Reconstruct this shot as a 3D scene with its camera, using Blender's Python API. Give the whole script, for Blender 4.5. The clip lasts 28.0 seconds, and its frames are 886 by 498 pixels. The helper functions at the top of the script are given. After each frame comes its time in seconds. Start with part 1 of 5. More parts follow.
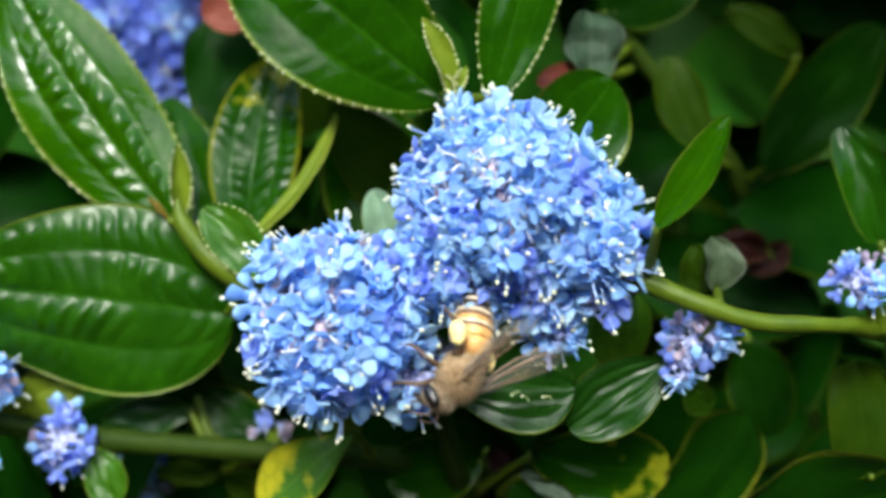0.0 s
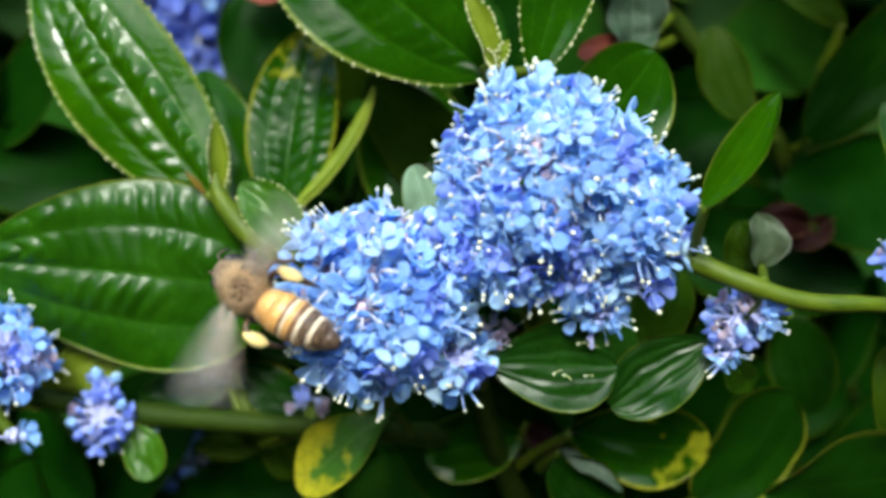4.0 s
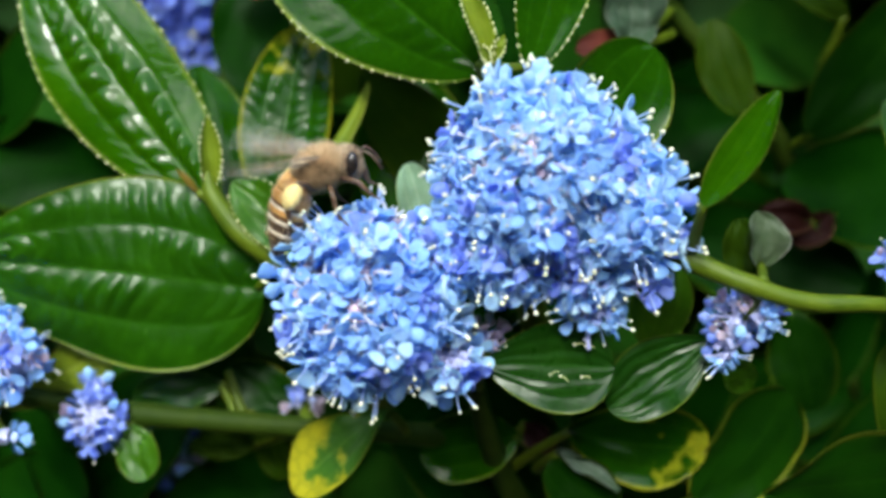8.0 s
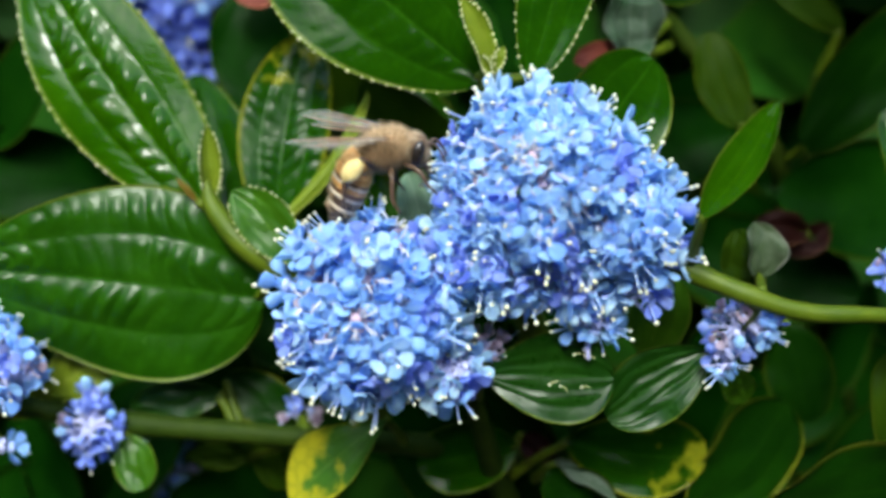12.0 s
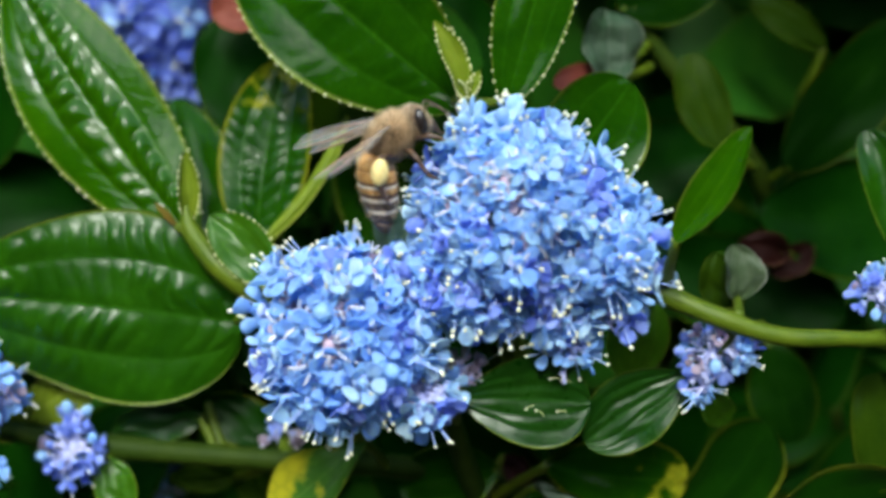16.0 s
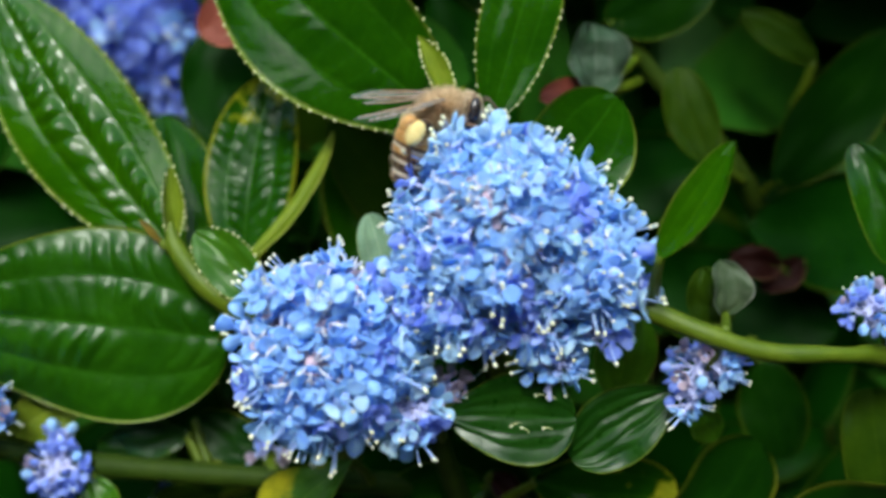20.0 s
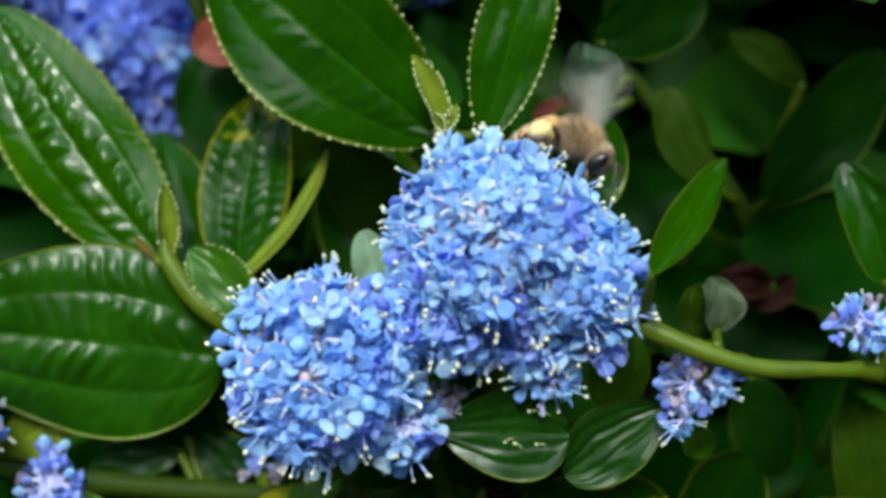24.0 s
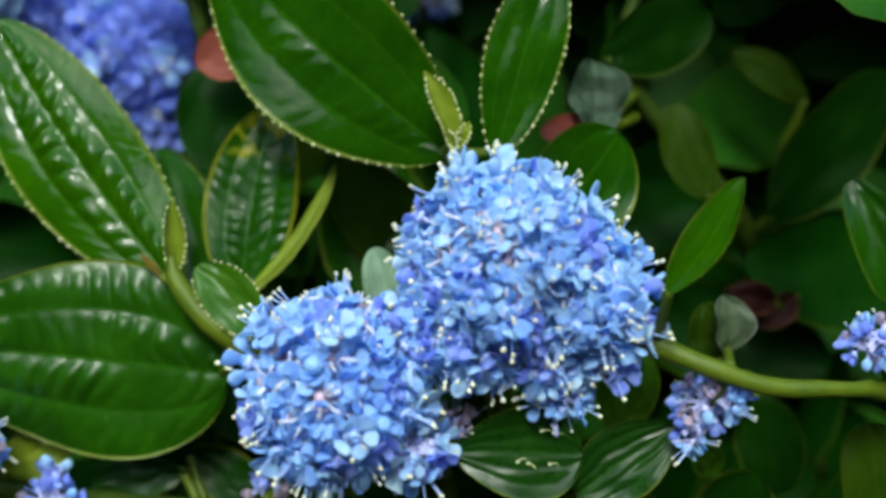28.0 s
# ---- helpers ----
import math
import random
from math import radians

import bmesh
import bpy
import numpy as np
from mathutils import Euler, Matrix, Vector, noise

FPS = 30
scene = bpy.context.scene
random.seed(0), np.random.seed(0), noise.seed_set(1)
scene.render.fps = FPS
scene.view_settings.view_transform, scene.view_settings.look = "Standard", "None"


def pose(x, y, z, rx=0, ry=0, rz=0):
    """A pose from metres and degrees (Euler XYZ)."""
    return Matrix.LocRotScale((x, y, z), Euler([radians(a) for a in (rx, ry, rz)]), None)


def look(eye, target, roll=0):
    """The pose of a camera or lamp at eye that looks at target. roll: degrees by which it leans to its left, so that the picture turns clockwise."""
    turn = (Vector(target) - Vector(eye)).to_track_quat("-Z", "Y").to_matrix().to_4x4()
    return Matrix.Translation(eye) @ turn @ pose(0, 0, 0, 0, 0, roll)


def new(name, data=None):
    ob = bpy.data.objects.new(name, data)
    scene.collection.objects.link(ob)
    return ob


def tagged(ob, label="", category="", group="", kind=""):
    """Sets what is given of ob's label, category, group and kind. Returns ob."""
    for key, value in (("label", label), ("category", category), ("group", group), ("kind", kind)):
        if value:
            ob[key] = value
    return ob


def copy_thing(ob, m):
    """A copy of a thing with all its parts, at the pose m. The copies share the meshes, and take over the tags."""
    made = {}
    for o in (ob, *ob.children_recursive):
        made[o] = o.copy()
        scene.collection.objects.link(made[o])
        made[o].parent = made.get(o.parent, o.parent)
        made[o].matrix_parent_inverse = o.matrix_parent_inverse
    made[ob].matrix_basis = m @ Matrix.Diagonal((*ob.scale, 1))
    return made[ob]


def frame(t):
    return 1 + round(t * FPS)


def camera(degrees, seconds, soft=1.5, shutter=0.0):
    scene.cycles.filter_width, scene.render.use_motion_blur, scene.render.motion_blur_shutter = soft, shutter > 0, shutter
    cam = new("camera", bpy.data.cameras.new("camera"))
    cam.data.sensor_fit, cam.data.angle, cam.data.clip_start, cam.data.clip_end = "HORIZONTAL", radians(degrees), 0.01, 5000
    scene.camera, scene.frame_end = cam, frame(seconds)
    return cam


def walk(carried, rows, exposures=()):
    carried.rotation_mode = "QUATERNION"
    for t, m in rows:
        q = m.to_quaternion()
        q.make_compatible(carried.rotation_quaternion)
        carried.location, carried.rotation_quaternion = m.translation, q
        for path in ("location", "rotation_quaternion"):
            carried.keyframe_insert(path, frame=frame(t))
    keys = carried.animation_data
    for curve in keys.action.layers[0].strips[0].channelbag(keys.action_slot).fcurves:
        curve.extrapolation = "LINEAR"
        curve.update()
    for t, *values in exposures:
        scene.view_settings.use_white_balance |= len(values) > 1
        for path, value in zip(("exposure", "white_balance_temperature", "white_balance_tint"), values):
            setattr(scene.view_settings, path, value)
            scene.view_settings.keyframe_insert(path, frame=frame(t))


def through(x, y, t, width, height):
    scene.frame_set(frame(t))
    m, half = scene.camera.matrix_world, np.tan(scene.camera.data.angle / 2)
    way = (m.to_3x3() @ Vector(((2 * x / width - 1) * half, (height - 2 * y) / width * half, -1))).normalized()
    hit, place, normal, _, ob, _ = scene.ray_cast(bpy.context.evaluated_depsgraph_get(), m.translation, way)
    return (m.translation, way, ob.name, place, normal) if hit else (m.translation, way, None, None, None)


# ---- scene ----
# The plan: millimetres, x to the right, y away into the shrub, z up the picture's plane. PLAN tips it 30 degrees and lifts it to 0.7 m.
PLAN = pose(0, 0, 0.7, -30, 0, 0)
MM = 0.001


def view(x, y, z, rx, ry, rz):
    return PLAN @ pose(x * MM, y * MM, z * MM, rx, ry, rz)


cam = camera(42, 28.0, soft=3.6, shutter=0.5)
cam.data.dof.use_dof = True
cam.data.dof.focus_distance = 0.090
cam.data.dof.aperture_fstop = 18.0
walk(cam, [
    (0, view(0.91, -93.13, -2.45, 92.63, 0.08, -1.22)),
    (0.5, view(2.47, -92.90, -0.89, 91.62, 0.03, -0.99)),
    (1, view(1.30, -92.64, 0.41, 90.93, 0.25, -1.83)),
    (1.5, view(1.41, -92.51, -1.25, 91.51, 0.13, -1.51)),
    (2, view(1.33, -92.49, -2.84, 91.34, -0.10, -1.45)),
    (2.5, view(1.07, -92.22, -1.93, 90.38, 0.04, -0.76)),
    (3, view(0.23, -92.05, -2.02, 90.22, -0.01, -0.71)),
    (3.5, view(-0.16, -92.08, -1.65, 90.55, -0.11, -0.44)),
    (4, view(-0.66, -91.97, -1.09, 90.69, -0.06, -0.15)),
    (4.5, view(-0.77, -91.90, -1.13, 90.68, 0.01, -0.07)),
    (6.5, view(-1.00, -91.30, -1.41, 90.33, -0.06, -0.03)),
    (7, view(-0.51, -91.17, -0.96, 90.39, -0.09, 0.12)),
    (7.5, view(-0.93, -91.04, -0.98, 90.74, 0.01, -0.28)),
    (8, view(-0.00, -90.68, 0.00, 90.00, -0.00, 0.00)),
    (8.5, view(-0.43, -90.57, -0.57, 90.42, -0.05, -0.03)),
    (9, view(-0.94, -90.69, -0.64, 90.41, -0.20, 0.16)),
    (9.5, view(-1.58, -90.54, -0.58, 90.06, -0.26, -0.19)),
    (10, view(-1.68, -90.56, -0.80, 90.33, -0.31, -0.47)),
    (10.5, view(-2.29, -90.63, -0.36, 90.64, -0.11, -0.19)),
    (11, view(-2.39, -90.51, -0.48, 90.76, -0.19, -0.34)),
    (11.5, view(-1.75, -90.65, -0.70, 90.71, -0.15, -0.49)),
    (12, view(-0.96, -90.83, -0.18, 90.60, -0.14, -0.59)),
    (12.5, view(-0.49, -90.67, -0.98, 90.58, -0.07, -0.97)),
    (14.5, view(-1.04, -90.91, -0.51, 91.45, -0.16, -0.56)),
    (15, view(0.91, -90.93, -0.10, 91.38, -0.14, 0.34)),
    (15.5, view(2.42, -90.73, 1.53, 90.60, 0.02, 0.53)),
    (16, view(1.86, -90.98, 1.07, 91.05, 0.06, -0.05)),
    (16.5, view(3.28, -90.57, 1.99, 90.89, 0.04, 0.32)),
    (17, view(2.44, -90.74, 1.50, 91.55, 0.11, -0.46)),
    (17.5, view(4.15, -90.45, 2.36, 91.37, 0.31, 0.34)),
    (18, view(4.42, -90.35, 1.76, 91.09, 0.25, 0.43)),
    (18.5, view(3.66, -90.51, 1.14, 91.21, 0.11, 0.13)),
    (19, view(3.13, -90.51, 1.03, 91.66, 0.07, 0.05)),
    (19.5, view(3.02, -90.57, 1.26, 91.85, 0.16, 0.22)),
    (20, view(3.54, -90.41, 1.34, 91.68, 0.24, 0.22)),
    (20.5, view(3.86, -90.38, 1.62, 91.74, 0.23, 0.09)),
    (21, view(4.88, -90.37, 1.33, 92.18, 0.23, 0.40)),
    (21.5, view(3.08, -90.69, 0.77, 92.36, 0.32, -0.53)),
    (23.5, view(2.63, -90.93, 1.49, 92.13, 0.12, -0.43)),
    (24, view(3.07, -90.98, 0.77, 92.84, 0.20, -0.38)),
    (24.5, view(1.72, -91.00, 0.95, 92.57, 0.08, -0.98)),
    (25, view(1.73, -91.06, -0.74, 92.94, -0.15, -1.00)),
    (25.5, view(-0.05, -91.04, -1.92, 93.34, -0.12, -1.97)),
    (26, view(-0.23, -90.95, 0.05, 93.47, 0.15, -1.84)),
    (26.5, view(-0.35, -90.96, -0.43, 94.11, 0.04, -1.88)),
    (27, view(-0.71, -90.88, -0.07, 93.79, -0.06, -2.00)),
    (27.5, view(-0.47, -90.72, -0.12, 93.71, -0.07, -1.93)),
    (28, view(0.01, -90.28, 1.36, 93.39, 0.14, -1.68)),
], exposures=[(0.0, 1.87, 6450, -3), (28.0, 1.44, 6280, -5)])

# ---- light: bright hazy sky with a wide, soft sun from above and behind the camera ----
SUN_ELEVATION, SUN_AZIMUTH = 62, 190
world = bpy.data.worlds.new("sky")
scene.world = world
world.use_nodes = True
sky = world.node_tree.nodes.new("ShaderNodeTexSky")
sky.sky_type, sky.sun_disc = "NISHITA", False
sky.sun_elevation, sky.sun_rotation = radians(SUN_ELEVATION), radians(SUN_AZIMUTH)
sky.air_density, sky.dust_density = 1.0, 2.5
world.node_tree.links.new(sky.outputs[0], world.node_tree.nodes["Background"].inputs[0])
world.node_tree.nodes["Background"].inputs[1].default_value = 0.18
sun = new("sun", bpy.data.lights.new("sun", "SUN"))
sun.data.energy, sun.data.angle, sun.data.color = 0.95, radians(12), (1.0, 0.97, 0.93)
sun_way = Vector((math.sin(radians(SUN_AZIMUTH)) * math.cos(radians(SUN_ELEVATION)), math.cos(radians(SUN_AZIMUTH)) * math.cos(radians(SUN_ELEVATION)), math.sin(radians(SUN_ELEVATION))))
sun.matrix_world = look(sun_way * 20, (0, 0, 0))


# ---- materials ----
class Nodes:
    """A node tree written line by line."""

    def __init__(self, name):
        self.m = bpy.data.materials.new(name)
        self.m.use_nodes = True
        self.t = self.m.node_tree
        self.bsdf = self.t.nodes["Principled BSDF"]
        self.out = self.t.nodes["Material Output"]

    def put(self, socket, value):
        if isinstance(value, bpy.types.NodeSocket):
            self.t.links.new(value, socket)
        elif isinstance(value, (tuple, list)) and len(value) == 3 and socket.type == "RGBA":
            socket.default_value = (*value, 1)
        else:
            socket.default_value = value

    def node(self, kind, **inputs):
        n = self.t.nodes.new("ShaderNode" + kind)
        for key, value in inputs.items():
            self.put(n.inputs[key.replace("_", " ")], value)
        return n

    def noise(self, scale, detail=3.0, vector=None, rough=0.5):
        n = self.node("TexNoise", Scale=scale, Detail=detail, Roughness=rough)
        self.put(n.inputs["Vector"], vector or self.node("TexCoord").outputs["Object"])
        return n.outputs["Fac"]

    def ramp(self, value, low, high):
        n = self.node("MapRange", Value=value)
        n.inputs["From Min"].default_value, n.inputs["From Max"].default_value = low, high
        return n.outputs["Result"]

    def math(self, kind, a, b=0.0):
        n = self.t.nodes.new("ShaderNodeMath")
        n.operation = kind
        self.put(n.inputs[0], a)
        self.put(n.inputs[1], b)
        return n.outputs[0]

    def mix(self, fac, a, b):
        n = self.t.nodes.new("ShaderNodeMix")
        n.data_type = "RGBA"
        self.put(n.inputs[0], fac)
        self.put(n.inputs[6], a)
        self.put(n.inputs[7], b)
        return n.outputs[2]

    def random(self):
        return self.node("ObjectInfo").outputs["Random"]

    def finish(self, color, rough, bump=None, strength=0.3, distance=0.0001, through=0.0, through_color=None, spec=0.5):
        self.put(self.bsdf.inputs["Base Color"], color)
        self.put(self.bsdf.inputs["Roughness"], rough)
        self.put(self.bsdf.inputs["Specular IOR Level"], spec)
        if bump is not None:
            b = self.node("Bump", Height=bump, Strength=strength, Distance=distance)
            self.put(self.bsdf.inputs["Normal"], b.outputs[0])
        if through:
            tr = self.node("BsdfTranslucent", Color=through_color or color)
            ms = self.t.nodes.new("ShaderNodeMixShader")
            self.put(ms.inputs[0], through)
            self.t.links.new(self.bsdf.outputs[0], ms.inputs[1])
            self.t.links.new(tr.outputs[0], ms.inputs[2])
            self.t.links.new(ms.outputs[0], self.out.inputs[0])
        return self.m


def leaf_material(name, dark, light, vein, rough, edge=(0.20, 0.25, 0.03), patch=None, spec=0.1, patch_from=0.84, edge_from=0.93, patch_edge=0.0):
    """Leaf skin: u runs from stalk to tip, v from margin to margin; paler veins and margin, blotches at two scales."""
    k = Nodes(name)
    uv = k.node("UVMap").outputs[0]
    sep = k.node("SeparateXYZ", Vector=uv)
    u, v = sep.outputs[0], sep.outputs[1]
    av = k.math("ABSOLUTE", v)
    tone = k.mix(k.ramp(k.noise(260, 4), 0.3, 0.7), dark, light)
    tone = k.mix(k.math("MULTIPLY", k.ramp(k.noise(1500, 3), 0.45, 0.8), 0.35), tone, light)
    tone = k.mix(k.math("MULTIPLY", k.random(), 0.45), tone, dark)
    rib = k.math("SUBTRACT", 1.0, k.ramp(av, 0.0, 0.05))
    phase = k.math("FRACT", k.math("MULTIPLY", k.math("SUBTRACT", u, k.math("MULTIPLY", av, 0.06)), 15.0))
    side = k.math("MULTIPLY", k.math("SUBTRACT", 1.0, k.ramp(k.math("ABSOLUTE", k.math("SUBTRACT", phase, 0.02)), 0.0, 0.12)), 0.22)
    for place in (0.50, 0.53):
        side = k.math("MAXIMUM", side, k.math("MULTIPLY", k.math("SUBTRACT", 1.0, k.ramp(k.math("ABSOLUTE", k.math("SUBTRACT", av, place)), 0.0, 0.035)), 0.5))
    tone = k.mix(k.math("MULTIPLY", k.math("MAXIMUM", rib, side), 0.55), tone, vein)
    if patch:
        blot = k.math("ADD", k.math("MULTIPLY", k.noise(420, 3), 0.9), k.math("MULTIPLY", u, 0.55))
        blot = k.math("ADD", blot, k.math("MULTIPLY", av, patch_edge))
        tone = k.mix(k.ramp(blot, patch_from, patch_from + 0.12), tone, patch)
    margin = k.math("MULTIPLY", k.ramp(av, edge_from, 0.995), 0.8)
    tone = k.mix(margin, tone, edge)
    net = k.t.nodes.new("ShaderNodeTexVoronoi")
    net.feature = "DISTANCE_TO_EDGE"
    k.put(net.inputs["Vector"], k.node("TexCoord").outputs["Object"])
    net.inputs["Scale"].default_value = 850
    mesh = k.ramp(net.outputs["Distance"], 0.0, 0.22)
    tone = k.mix(k.math("MULTIPLY", k.math("SUBTRACT", 1.0, mesh), 0.30), tone, dark)
    fine = k.math("ADD", k.math("MULTIPLY", side, -0.6), k.math("ADD", k.noise(2200, 3), k.math("MULTIPLY", mesh, 0.9)))
    return k.finish(tone, k.math("ADD", rough, k.math("MULTIPLY", k.noise(900, 2), 0.10)), fine, 0.35, 0.00003, 0.16, k.mix(0.35, tone, (0.05, 0.18, 0.004)) if spec > 0.1 else tone, spec)


LEAF = leaf_material("glossy_leaf", (0.0070, 0.036, 0.0006), (0.0180, 0.073, 0.001), (0.034, 0.115, 0.006), 0.09, spec=0.15)
LEAF_FRESH = leaf_material("fresh_glossy_leaf", (0.014, 0.060, 0.0006), (0.036, 0.116, 0.001), (0.054, 0.145, 0.003), 0.06, spec=0.26, edge_from=0.91)
LEAF_COOL = leaf_material("cool_dark_leaf", (0.0055, 0.030, 0.0016), (0.013, 0.056, 0.003), (0.03, 0.10, 0.014), 0.24, spec=0.30, edge_from=0.955)
LEAF_SHEEN = leaf_material("sheeny_leaf", (0.0085, 0.043, 0.001), (0.020, 0.080, 0.002), (0.030, 0.105, 0.006), 0.20, spec=0.20, edge_from=0.955)
LEAF_OLIVE = leaf_material("dull_olive_leaf", (0.011, 0.030, 0.0012), (0.024, 0.048, 0.002), (0.03, 0.055, 0.003), 0.4, (0.06, 0.075, 0.005), spec=0.03)
LEAF_BRIGHT = leaf_material("young_leaf", (0.022, 0.080, 0.002), (0.048, 0.130, 0.003), (0.10, 0.19, 0.012), 0.30, spec=0.25)
# leaf green darkened: the shade deep in the shrub is in this colour
LEAF_DEEP = leaf_material("shade_darkened_leaf", (0.0026, 0.019, 0.0008), (0.0062, 0.036, 0.0013), (0.0066, 0.038, 0.0015), 0.36, (0.05, 0.08, 0.006), spec=0.03)
# darker copy of the leaf green, with shade put into the base colour
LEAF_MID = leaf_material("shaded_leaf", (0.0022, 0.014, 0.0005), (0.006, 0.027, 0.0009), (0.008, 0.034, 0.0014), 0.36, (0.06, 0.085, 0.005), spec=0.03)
LEAF_YELLOW = leaf_material("yellowing_leaf", (0.030, 0.095, 0.010), (0.060, 0.150, 0.014), (0.12, 0.2, 0.03), 0.28, (0.28, 0.28, 0.02), (0.34, 0.32, 0.016), patch_from=0.86, patch_edge=0.26)
LEAF_PALE = leaf_material("pale_underside", (0.12, 0.20, 0.12), (0.18, 0.27, 0.17), (0.32, 0.42, 0.28), 0.5)
LEAF_LIME = leaf_material("lime_leaf", (0.10, 0.15, 0.008), (0.17, 0.22, 0.015), (0.22, 0.26, 0.04), 0.38, (0.3, 0.32, 0.06))
LEAF_RED = leaf_material("red_leaf", (0.15, 0.034, 0.022), (0.23, 0.066, 0.045), (0.3, 0.12, 0.08), 0.45, (0.5, 0.16, 0.08))
LEAF_DRY = leaf_material("withered_leaf", (0.016, 0.045, 0.016), (0.11, 0.135, 0.11), (0.15, 0.17, 0.14), 0.45, (0.18, 0.2, 0.15))
LEAF_INNER = leaf_material("inner_leaf", (0.013, 0.062, 0.005), (0.026, 0.098, 0.007), (0.026, 0.098, 0.007), 0.42, (0.05, 0.09, 0.01), spec=0.08)
LEAF_PAPER = leaf_material("papery_leaf", (0.022, 0.050, 0.010), (0.12, 0.14, 0.10), (0.04, 0.07, 0.02), 0.4, (0.34, 0.36, 0.30), spec=0.2)
LEAF_BROWN = leaf_material("dead_leaf", (0.008, 0.0012, 0.0008), (0.018, 0.003, 0.002), (0.04, 0.015, 0.01), 0.6, (0.2, 0.1, 0.05))

LEAF_TIP = leaf_material("yellow_tipped_leaf", (0.0068, 0.036, 0.001), (0.016, 0.070, 0.0016), (0.03, 0.10, 0.004), 0.12, (0.26, 0.26, 0.014), (0.24, 0.25, 0.012), 0.14, 0.88, 0.89)
LEAF_EDGED = leaf_material("pale_edged_leaf", (0.0032, 0.020, 0.0007), (0.008, 0.040, 0.0012), (0.012, 0.05, 0.002), 0.34, (0.26, 0.28, 0.02), None, 0.08, 0.84, 0.91)
BUD_SCALE = leaf_material("bud_scale", (0.10, 0.07, 0.008), (0.18, 0.12, 0.016), (0.2, 0.14, 0.03), 0.5, (0.3, 0.2, 0.05))


def simple(name, a, b, scale, rough, bump=0.3, depth=0.00005, through=0.0, vary=0.0, spec=0.5):
    k = Nodes(name)
    tone = k.mix(k.ramp(k.noise(scale, 4), 0.3, 0.7), a, b)
    if vary:
        tone = k.mix(k.math("MULTIPLY", k.random(), vary), tone, b)
    return k.finish(tone, rough, k.noise(scale * 4, 3), bump, depth, through, None, spec)


def petal_material(name, deep, mid, pale):
    k = Nodes(name)
    r = k.random()
    isl = k.node("NewGeometry").outputs["Random Per Island"]
    tone = k.mix(k.ramp(k.math("ADD", k.math("MULTIPLY", r, 0.5), k.math("MULTIPLY", isl, 0.6)), 0.15, 0.85), mid, pale)
    tone = k.mix(k.ramp(k.noise(900, 3), 0.42, 0.75), tone, deep)
    return k.finish(tone, 0.6, k.noise(3000, 2), 0.4, 0.00008, 0.55, None, 0.2)


PETAL = petal_material("blue_petal", (0.27, 0.50, 0.97), (0.37, 0.63, 0.985), (0.60, 0.83, 0.99))
PETAL_PALE = petal_material("pale_blue_petal", (0.38, 0.61, 0.97), (0.52, 0.76, 0.985), (0.74, 0.90, 0.99))
PETAL_VIOLET = petal_material("violet_petal", (0.18, 0.27, 0.84), (0.27, 0.39, 0.92), (0.44, 0.56, 0.96))
PETAL_MAUVE = petal_material("mauve_petal", (0.44, 0.33, 0.44), (0.58, 0.46, 0.58), (0.72, 0.64, 0.76))
DISC = simple("rosy_disc", (0.38, 0.25, 0.34), (0.54, 0.41, 0.50), 2500, 0.5, vary=0.5)
FILAMENT = simple("pale_filament", (0.66, 0.68, 0.86), (0.84, 0.84, 0.90), 2000, 0.45, through=0.2)
STAMEN = simple("pale_blue_thread", (0.36, 0.52, 0.94), (0.52, 0.66, 0.95), 2000, 0.45, through=0.3)
ANTHER = simple("cream_anther", (0.64, 0.64, 0.44), (0.78, 0.78, 0.60), 4000, 0.5)
HEART = simple("blue_heart", (0.30, 0.42, 0.84), (0.46, 0.54, 0.88), 2500, 0.5, vary=0.4)
PEDICEL = simple("lilac_pedicel", (0.34, 0.38, 0.70), (0.56, 0.56, 0.80), 1500, 0.5)
STEM = simple("green_stem", (0.046, 0.080, 0.002), (0.088, 0.125, 0.005), 350, 0.5, 0.4, 0.0001, spec=0.25)
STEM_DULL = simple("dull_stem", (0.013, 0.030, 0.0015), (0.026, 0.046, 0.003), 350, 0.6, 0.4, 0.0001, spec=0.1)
BARK = simple("brown_bark", (0.06, 0.035, 0.02), (0.13, 0.08, 0.05), 300, 0.8, 0.8, 0.0004)
GLAND = simple("leaf_gland", (0.40, 0.42, 0.16), (0.58, 0.58, 0.32), 3000, 0.4)
SOIL = simple("dark_soil", (0.030, 0.020, 0.013), (0.075, 0.050, 0.032), 40, 0.95, 0.9, 0.01)
HEDGE = simple("hedge_leaves", (0.012, 0.035, 0.006), (0.05, 0.11, 0.02), 28, 0.7, 1.0, 0.03)
FUR = simple("tawny_fur", (0.045, 0.026, 0.015), (0.13, 0.075, 0.04), 900, 0.8, 0.9, 0.0002)


def hair_material(name, dark, light):
    k = Nodes(name)
    isl = k.node("NewGeometry").outputs["Random Per Island"]
    return k.finish(k.mix(isl, dark, light), 0.5, None, 0, 0, 0.5)


HAIR = hair_material("mixed_hair", (0.40, 0.23, 0.10), (0.97, 0.79, 0.52))
FACE_HAIR = hair_material("pale_face_hair", (0.40, 0.28, 0.17), (0.90, 0.76, 0.56))
AMBER = simple("amber_plate", (0.52, 0.24, 0.06), (0.70, 0.41, 0.14), 1800, 0.36, 0.4, 0.00005)
BROWN = simple("brown_plate", (0.10, 0.05, 0.025), (0.20, 0.10, 0.045), 1800, 0.4)
BLACK = simple("dark_plate", (0.045, 0.030, 0.022), (0.11, 0.070, 0.045), 1800, 0.35, 0.4, 0.00005)
